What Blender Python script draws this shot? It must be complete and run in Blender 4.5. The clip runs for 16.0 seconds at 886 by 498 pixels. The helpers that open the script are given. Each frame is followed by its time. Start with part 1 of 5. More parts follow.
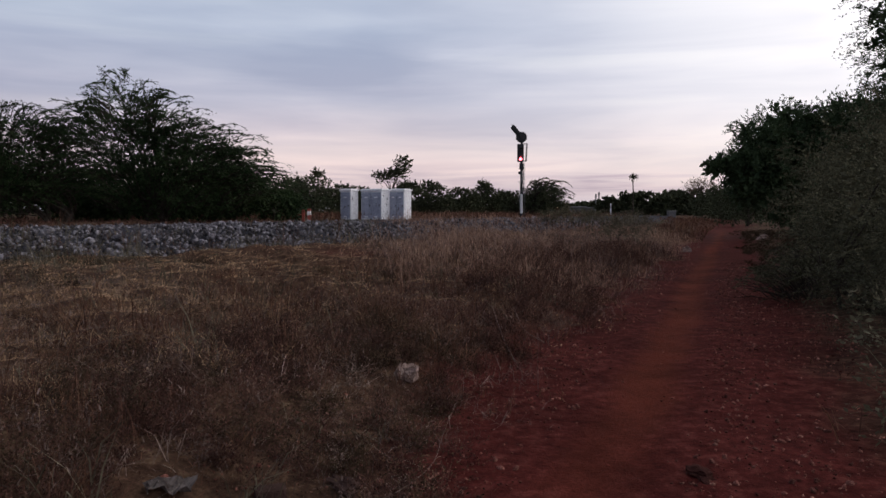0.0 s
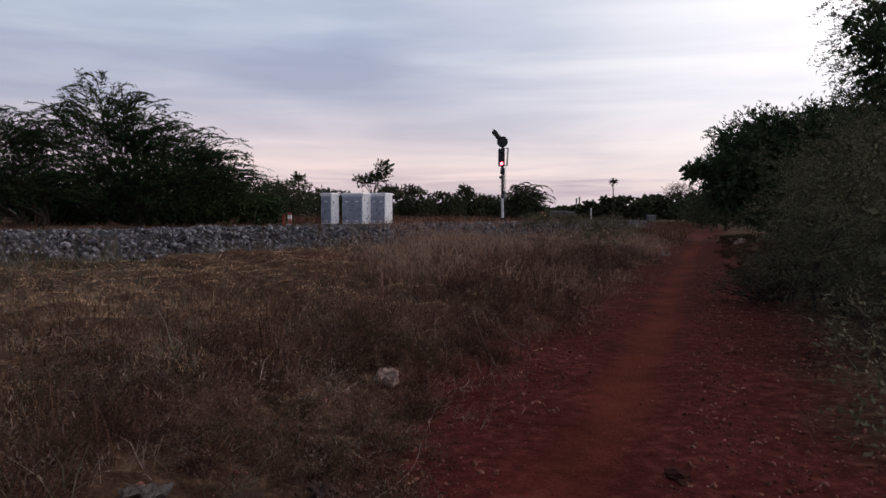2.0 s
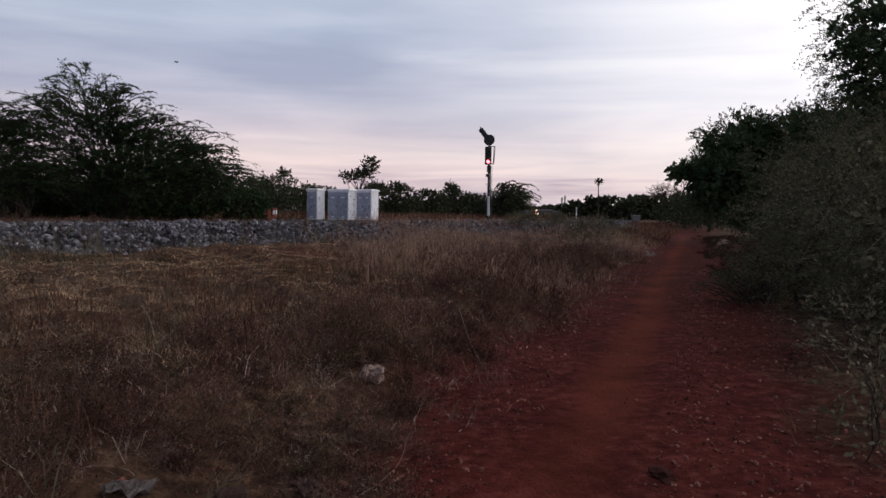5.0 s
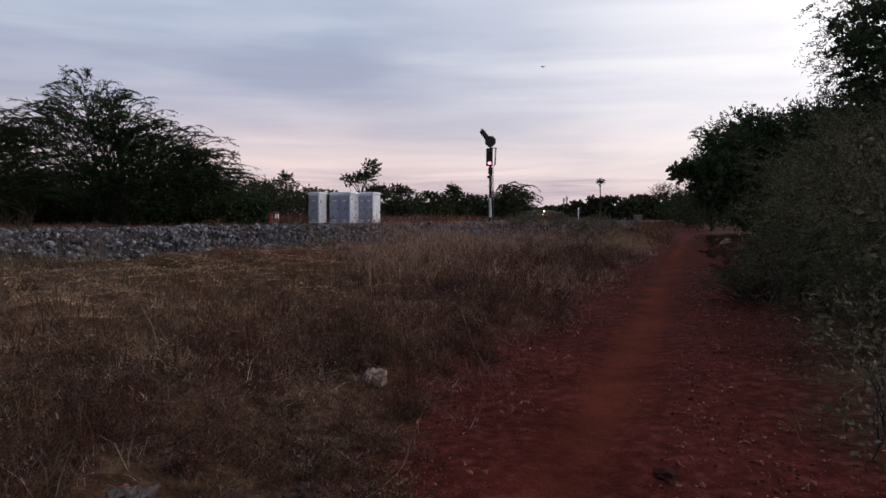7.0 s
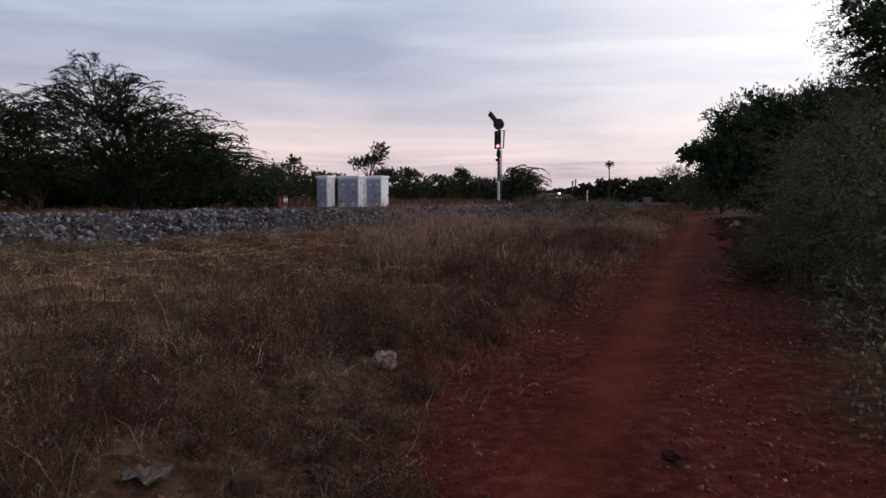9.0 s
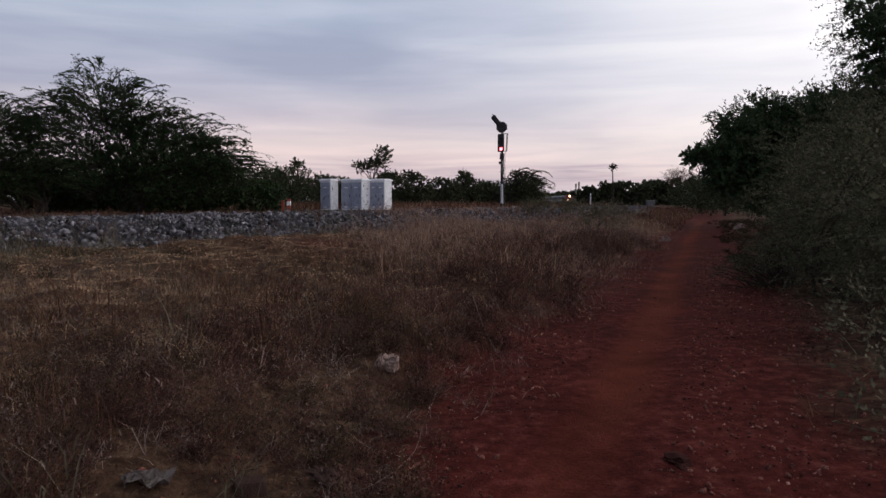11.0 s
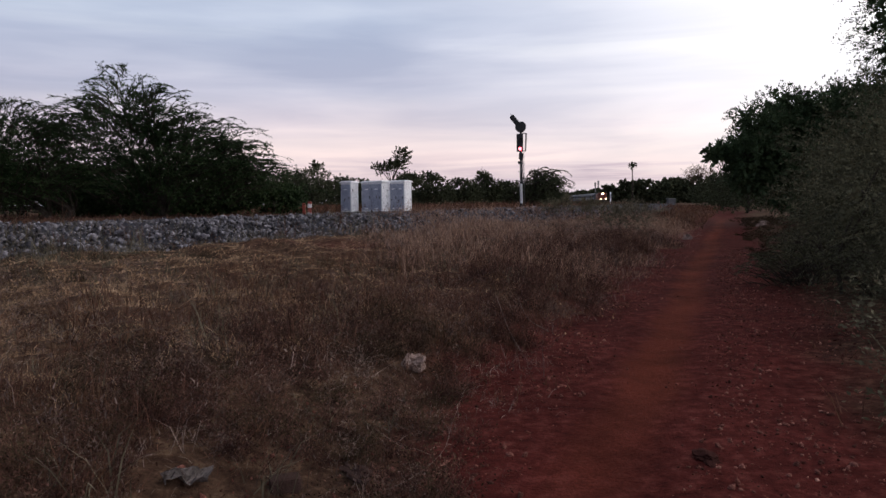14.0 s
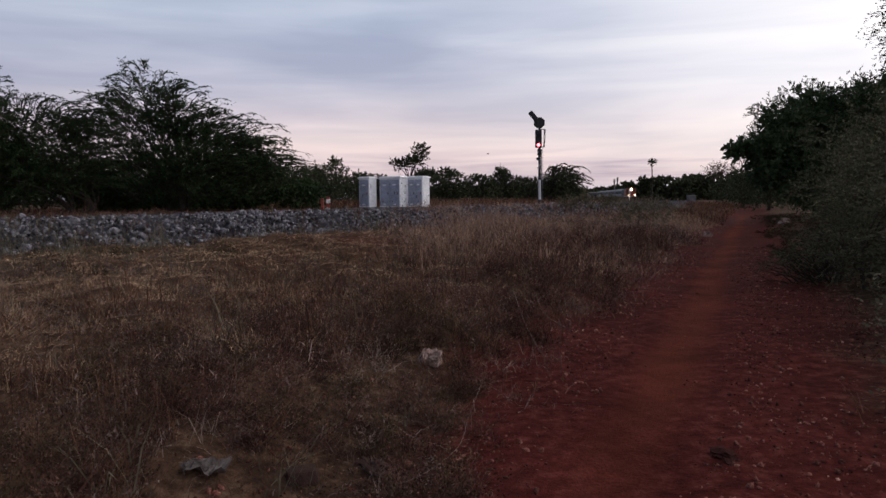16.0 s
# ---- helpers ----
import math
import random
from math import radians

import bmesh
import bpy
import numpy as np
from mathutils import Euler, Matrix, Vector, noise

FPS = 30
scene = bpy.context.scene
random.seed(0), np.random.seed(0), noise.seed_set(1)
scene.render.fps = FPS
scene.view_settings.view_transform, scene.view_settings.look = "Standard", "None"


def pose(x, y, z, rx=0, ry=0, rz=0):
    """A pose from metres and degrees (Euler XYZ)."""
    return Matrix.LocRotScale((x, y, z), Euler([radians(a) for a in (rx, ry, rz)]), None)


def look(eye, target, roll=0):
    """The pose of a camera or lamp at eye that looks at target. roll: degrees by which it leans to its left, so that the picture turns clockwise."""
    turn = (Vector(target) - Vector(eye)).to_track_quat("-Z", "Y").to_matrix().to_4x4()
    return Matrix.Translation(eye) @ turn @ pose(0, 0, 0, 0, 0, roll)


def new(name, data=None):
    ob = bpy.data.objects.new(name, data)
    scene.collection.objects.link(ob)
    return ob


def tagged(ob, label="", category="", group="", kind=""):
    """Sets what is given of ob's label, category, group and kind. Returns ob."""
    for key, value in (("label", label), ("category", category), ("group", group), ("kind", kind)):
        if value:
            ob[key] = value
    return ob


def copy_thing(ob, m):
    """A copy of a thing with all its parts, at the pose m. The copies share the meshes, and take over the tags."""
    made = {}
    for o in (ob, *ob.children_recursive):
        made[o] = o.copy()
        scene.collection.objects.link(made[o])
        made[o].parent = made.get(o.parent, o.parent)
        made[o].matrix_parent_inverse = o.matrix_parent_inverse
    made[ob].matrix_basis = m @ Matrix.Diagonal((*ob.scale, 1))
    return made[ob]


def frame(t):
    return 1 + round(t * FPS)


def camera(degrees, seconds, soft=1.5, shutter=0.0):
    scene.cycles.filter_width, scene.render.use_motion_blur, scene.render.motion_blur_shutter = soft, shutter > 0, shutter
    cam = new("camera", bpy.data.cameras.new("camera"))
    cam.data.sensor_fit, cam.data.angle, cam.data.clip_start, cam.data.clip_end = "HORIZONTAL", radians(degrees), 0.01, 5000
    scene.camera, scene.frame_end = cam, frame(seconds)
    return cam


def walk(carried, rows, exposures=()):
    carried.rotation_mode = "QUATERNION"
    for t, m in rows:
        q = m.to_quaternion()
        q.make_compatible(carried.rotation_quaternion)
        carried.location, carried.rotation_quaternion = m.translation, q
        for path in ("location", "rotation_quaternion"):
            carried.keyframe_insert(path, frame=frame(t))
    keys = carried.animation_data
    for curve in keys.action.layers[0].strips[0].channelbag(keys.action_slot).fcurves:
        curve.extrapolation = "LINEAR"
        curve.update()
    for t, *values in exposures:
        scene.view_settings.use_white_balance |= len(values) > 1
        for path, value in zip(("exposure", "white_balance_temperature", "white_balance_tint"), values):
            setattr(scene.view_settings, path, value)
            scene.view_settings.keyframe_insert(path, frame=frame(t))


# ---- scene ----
cam = camera(64.09, 16.0, soft=1.55)
PATH = [
    (0.0, pose(0.000, 0.000, 1.600, 86.940, -0.000, -0.000)),
    (0.5, pose(0.008, 0.003, 1.600, 86.890, 0.041, -0.068)),
    (1.0, pose(0.012, 0.002, 1.602, 87.252, 0.387, -0.483)),
    (1.5, pose(0.017, 0.011, 1.600, 87.214, 0.249, -1.002)),
    (2.0, pose(0.011, 0.003, 1.599, 87.288, -0.041, -1.502)),
    (2.5, pose(0.009, 0.006, 1.597, 87.064, -0.308, -1.588)),
    (3.0, pose(0.006, 0.014, 1.597, 86.703, -0.374, -1.859)),
    (3.5, pose(0.001, 0.005, 1.602, 86.753, -0.568, -2.359)),
    (4.0, pose(-0.008, 0.009, 1.598, 87.018, -0.858, -2.645)),
    (6.5, pose(0.001, 0.018, 1.596, 87.146, -0.407, -2.597)),
    (7.0, pose(0.003, 0.026, 1.597, 87.248, -0.162, -2.493)),
    (7.5, pose(0.009, 0.029, 1.597, 86.835, -0.054, -2.329)),
    (8.0, pose(0.005, 0.029, 1.594, 86.593, 0.206, -1.925)),
    (8.5, pose(-0.001, 0.028, 1.595, 86.041, 0.026, -1.885)),
    (9.0, pose(0.000, 0.023, 1.596, 85.902, 0.021, -1.828)),
    (11.5, pose(0.007, 0.013, 1.597, 86.241, 0.255, -1.394)),
    (12.0, pose(0.005, 0.015, 1.591, 86.303, 0.595, -1.038)),
    (12.5, pose(0.008, 0.010, 1.594, 86.091, 0.356, -0.547)),
    (13.0, pose(0.006, -0.003, 1.588, 85.904, 0.139, -0.642)),
    (13.5, pose(-0.020, -0.030, 1.597, 85.533, 0.622, -0.107)),
    (14.0, pose(-0.045, -0.056, 1.605, 86.201, 0.806, -0.047)),
    (14.5, pose(-0.057, -0.072, 1.606, 86.366, 1.071, 0.339)),
    (15.0, pose(-0.059, -0.080, 1.596, 86.608, 0.543, 0.035)),
    (15.5, pose(-0.057, -0.076, 1.597, 86.729, 0.207, 0.758)),
    (16.0, pose(-0.042, -0.056, 1.596, 85.902, 0.580, 1.405)),
]
EXPOSURES = [(0.0, 0.0), (4.0, 0.03), (7.0, -0.02), (9.0, 0.03), (11.5, -0.06), (12.5, -0.05), (13.5, 0.08), (14.0, 0.18), (14.5, 0.03), (15.5, 0.06), (16.0, 0.03)]
walk(cam, PATH, EXPOSURES)

# ---- light ----
SUN_YAW, SUN_UP = 40.0, 24.0  # the brightest part of the overcast
world = bpy.data.worlds.new("dusk_sky")
scene.world = world
world.use_nodes = True
wt = world.node_tree
wt.nodes.clear()


def wn(kind, **props):
    n = wt.nodes.new(kind)
    for k, v in props.items():
        n.inputs[k].default_value = v
    return n


def wmath(op, a, b=None):
    n = wt.nodes.new("ShaderNodeMath")
    n.operation = op
    for i, v in enumerate((a, b)):
        if v is None:
            continue
        if isinstance(v, (int, float)):
            n.inputs[i].default_value = v
        else:
            wt.links.new(v, n.inputs[i])
    return n.outputs[0]


def ramp_of(tree, fac, stops):
    n = tree.nodes.new("ShaderNodeValToRGB")
    el = n.color_ramp.elements
    while len(el) < len(stops):
        el.new(0.5)
    for e, (p, c) in zip(el, stops):
        e.position = p
        e.color = (*c, 1) if len(c) == 3 else c
    tree.links.new(fac, n.inputs[0])
    return n.outputs[0]


def mix_of(tree, fac, a, b, blend="MIX"):
    n = tree.nodes.new("ShaderNodeMix")
    n.data_type, n.blend_type = "RGBA", blend
    for sock, v in ((n.inputs[0], fac), (n.inputs[6], a), (n.inputs[7], b)):
        if isinstance(v, (int, float)):
            sock.default_value = v
        elif isinstance(v, tuple):
            sock.default_value = (*v, 1)
        else:
            tree.links.new(v, sock)
    return n.outputs[2]


coord = wt.nodes.new("ShaderNodeTexCoord").outputs["Generated"]
sep = wt.nodes.new("ShaderNodeSeparateXYZ")
wt.links.new(coord, sep.inputs[0])
up = sep.outputs[2]
# evening cloud colours by height above the horizon
height_col = ramp_of(wt, up, [(0.0, (0.50, 0.46, 0.56)), (0.03, (0.70, 0.552, 0.585)), (0.065, (0.83, 0.670, 0.665)), (0.10, (0.75, 0.643, 0.675)), (0.15, (0.56, 0.55, 0.65)),
                              (0.24, (0.47, 0.53, 0.66)), (0.42, (0.41, 0.49, 0.63)), (0.7, (0.21, 0.24, 0.31)), (1.0, (0.12, 0.14, 0.18))])
# the bright quarter where the sun has gone behind the cloud
dotn = wt.nodes.new("ShaderNodeVectorMath")
dotn.operation = "DOT_PRODUCT"
wt.links.new(coord, dotn.inputs[0])
a_, e_ = radians(SUN_YAW), radians(SUN_UP)
dotn.inputs[1].default_value = (math.sin(a_) * math.cos(e_), math.cos(a_) * math.cos(e_), math.sin(e_))
glow = ramp_of(wt, dotn.outputs["Value"], [(0.0, (0, 0, 0)), (0.72, (0.06, 0.06, 0.06)), (0.86, (0.34, 0.34, 0.34)), (0.95, (0.8, 0.8, 0.8)), (1.0, (1, 1, 1))])
# streaked cloud layers, stretched along the horizon
squash = wt.nodes.new("ShaderNodeVectorMath")
squash.operation = "MULTIPLY"
wt.links.new(coord, squash.inputs[0])
squash.inputs[1].default_value = (1.3, 1.3, 11.0)
cl = wn("ShaderNodeTexNoise", Scale=2.1, Detail=5.0, Roughness=0.5, Distortion=0.35)
wt.links.new(squash.outputs[0], cl.inputs["Vector"])
streak = ramp_of(wt, cl.outputs["Fac"], [(0.33, (0, 0, 0)), (0.66, (1, 1, 1))])
base_sky = mix_of(wt, streak, mix_of(wt, 1.0, height_col, (0.80, 0.83, 0.88), "MULTIPLY"), mix_of(wt, 1.0, height_col, (1.10, 1.08, 1.06), "MULTIPLY"))
haze = ramp_of(wt, up, [(0.03, (0.45,) * 3), (0.17, (1, 1, 1))])
lit_sky = mix_of(wt, mix_of(wt, 1.0, glow, haze, "MULTIPLY"), base_sky, (1.07, 1.04, 1.07))
# a faint darker roll inside the bright part
low = wn("ShaderNodeTexNoise", Scale=1.6, Detail=4.0, Roughness=0.55, Distortion=0.6)
squash_low = wt.nodes.new("ShaderNodeVectorMath")
squash_low.operation = "MULTIPLY"
wt.links.new(coord, squash_low.inputs[0])
squash_low.inputs[1].default_value = (3.0, 3.0, 46.0)
wt.links.new(squash_low.outputs[0], low.inputs["Vector"])
roll = ramp_of(wt, low.outputs["Fac"], [(0.5, (1, 1, 1)), (0.62, (0.80, 0.79, 0.86)), (0.72, (0.70, 0.69, 0.78))])
low_band = ramp_of(wt, up, [(0.0, (0.9,) * 3), (0.045, (0.8,) * 3), (0.07, (0.25,) * 3), (0.12, (0.0,) * 3), (0.4, (0.0,) * 3)])
lit_sky = mix_of(wt, low_band, lit_sky, mix_of(wt, 1.0, lit_sky, roll, "MULTIPLY"))
cloud_bank = wn("ShaderNodeTexNoise", Scale=1.5, Detail=4.0, Roughness=0.5, Distortion=0.5)
squash_mid = wt.nodes.new("ShaderNodeVectorMath")
squash_mid.operation = "MULTIPLY"
wt.links.new(coord, squash_mid.inputs[0])
squash_mid.inputs[1].default_value = (1.4, 1.4, 13.0)
wt.links.new(squash_mid.outputs[0], cloud_bank.inputs["Vector"])
bars = ramp_of(wt, cloud_bank.outputs["Fac"], [(0.36, (0.83, 0.84, 0.89)), (0.5, (0.95, 0.95, 0.97)), (0.62, (1.05, 1.04, 1.02))])
bar_band = ramp_of(wt, up, [(0.05, (0.2,) * 3), (0.10, (1, 1, 1)), (0.22, (0.9,) * 3), (0.36, (0.35,) * 3)])
lit_sky = mix_of(wt, bar_band, lit_sky, mix_of(wt, 1.0, lit_sky, bars, "MULTIPLY"))
# the far side of the sky, away from the sunset, is darker
side = wmath("ADD", wmath("MULTIPLY", dotn.outputs["Value"], 0.5), 0.5)
fall = ramp_of(wt, side, [(0.0, (0.66, 0.70, 0.80)), (0.5, (0.74, 0.77, 0.84)), (0.72, (1, 1, 1)), (1.0, (1, 1, 1))])
lit_sky = mix_of(wt, 1.0, lit_sky, fall, "MULTIPLY")
# added wide bright lobe of unseen sky on the right, lifting the cabinets' white sides
dot2 = wt.nodes.new("ShaderNodeVectorMath")
dot2.operation = "DOT_PRODUCT"
wt.links.new(coord, dot2.inputs[0])
b_, f_ = radians(100), radians(22)
dot2.inputs[1].default_value = (math.sin(b_) * math.cos(f_), math.cos(b_) * math.cos(f_), math.sin(f_))
side_lobe = ramp_of(wt, dot2.outputs["Value"], [(0.35, (0, 0, 0)), (0.7, (0.6, 0.57, 0.58)), (1.0, (1.25, 1.18, 1.16))])
lit_sky = mix_of(wt, 1.0, lit_sky, side_lobe, "ADD")
# thin violet bars of cloud low over the line
bar_noise = wn("ShaderNodeTexNoise", Scale=1.0, Detail=3.0, Roughness=0.5, Distortion=0.25)
squash_bar = wt.nodes.new("ShaderNodeVectorMath")
squash_bar.operation = "MULTIPLY"
wt.links.new(coord, squash_bar.inputs[0])
squash_bar.inputs[1].default_value = (5.0, 5.0, 165.0)
wt.links.new(squash_bar.outputs[0], bar_noise.inputs["Vector"])
thin = ramp_of(wt, bar_noise.outputs["Fac"], [(0.45, (1, 1, 1)), (0.56, (0.74, 0.71, 0.80))])
thin_band = ramp_of(wt, up, [(0.026, (0, 0, 0)), (0.034, (1, 1, 1)), (0.052, (1, 1, 1)), (0.058, (0, 0, 0))])
quarter = ramp_of(wt, wmath("DIVIDE", sep.outputs[0], wmath("MAXIMUM", sep.outputs[1], 0.05)), [(0.17, (0, 0, 0)), (0.205, (1, 1, 1)), (0.25, (1, 1, 1)), (0.30, (0, 0, 0))])
lit_sky = mix_of(wt, mix_of(wt, 1.0, thin_band, quarter, "MULTIPLY"), lit_sky, mix_of(wt, 1.0, lit_sky, thin, "MULTIPLY"))
sky = wt.nodes.new("ShaderNodeTexSky")
sky.sky_type, sky.sun_disc = "NISHITA", False
sky.sun_elevation, sky.sun_rotation = radians(SUN_UP), radians(SUN_YAW)
bg_a, bg_b = wn("ShaderNodeBackground", Strength=0.006), wn("ShaderNodeBackground", Strength=0.97)
wt.links.new(sky.outputs[0], bg_a.inputs[0])
wt.links.new(lit_sky, bg_b.inputs[0])
both, wout = wt.nodes.new("ShaderNodeAddShader"), wt.nodes.new("ShaderNodeOutputWorld")
wt.links.new(bg_a.outputs[0], both.inputs[0])
wt.links.new(bg_b.outputs[0], both.inputs[1])
wt.links.new(both.outputs[0], wout.inputs[0])

sun = new("sun", bpy.data.lights.new("sun", "SUN"))
sun.data.energy, sun.data.angle, sun.data.color = 0.25, radians(40), (1.0, 0.93, 0.9)
sun.matrix_world = look((0, 0, 60), (-math.sin(a_) * 50, -math.cos(a_) * 50, 60 - 50 * math.tan(e_)))

# ---- materials ----


def material(name, colours, scale=6.0, rough=0.9, metal=0.0, bump=0.3, island=0.0, per_object=0.0, bump_scale=None, spec=0.3, emit=None, translucent=0.0):
    """Colours spread by two scales of noise; island / per_object: how far each piece varies in brightness."""
    m = bpy.data.materials.new(name)
    m.use_nodes = True
    t = m.node_tree
    b = t.nodes["Principled BSDF"]
    b.inputs["Roughness"].default_value, b.inputs["Metallic"].default_value = rough, metal
    b.inputs["Specular IOR Level"].default_value = spec
    co = t.nodes.new("ShaderNodeTexCoord").outputs["Object"]
    n1 = t.nodes.new("ShaderNodeTexNoise")
    n1.inputs["Scale"].default_value, n1.inputs["Detail"].default_value, n1.inputs["Roughness"].default_value = scale, 6, 0.65
    t.links.new(co, n1.inputs["Vector"])
    k = len(colours)
    col = ramp_of(t, n1.outputs["Fac"], [(0.3 + 0.4 * i / max(1, k - 1), c) for i, c in enumerate(colours)])
    n2 = t.nodes.new("ShaderNodeTexNoise")
    n2.inputs["Scale"].default_value, n2.inputs["Detail"].default_value = bump_scale or scale * 7, 4
    t.links.new(co, n2.inputs["Vector"])
    col = mix_of(t, 1.0, col, ramp_of(t, n2.outputs["Fac"], [(0.3, (0.72,) * 3), (0.7, (1.22,) * 3)]), "MULTIPLY")
    if island:
        g = t.nodes.new("ShaderNodeNewGeometry")
        col = mix_of(t, 1.0, col, ramp_of(t, g.outputs["Random Per Island"], [(0, (1 - island,) * 3), (1, (1 + island,) * 3)]), "MULTIPLY")
    if per_object:
        g = t.nodes.new("ShaderNodeObjectInfo")
        col = mix_of(t, 1.0, col, ramp_of(t, g.outputs["Random"], [(0, (1 - per_object,) * 3), (1, (1 + per_object,) * 3)]), "MULTIPLY")
    t.links.new(col, b.inputs["Base Color"])
    if bump:
        bp = t.nodes.new("ShaderNodeBump")
        bp.inputs["Strength"].default_value, bp.inputs["Distance"].default_value = bump, 0.02
        t.links.new(n2.outputs["Fac"], bp.inputs["Height"])
        t.links.new(bp.outputs[0], b.inputs["Normal"])
    if emit:
        b.inputs["Emission Color"].default_value, b.inputs["Emission Strength"].default_value = (*emit[0], 1), emit[1]
    if translucent:
        tr = t.nodes.new("ShaderNodeBsdfTranslucent")
        t.links.new(col, tr.inputs[0])
        mx = t.nodes.new("ShaderNodeMixShader")
        mx.inputs[0].default_value = translucent
        t.links.new(b.outputs[0], mx.inputs[1])
        t.links.new(tr.outputs[0], mx.inputs[2])
        t.links.new(mx.outputs[0], t.nodes["Material Output"].inputs[0])
    return m


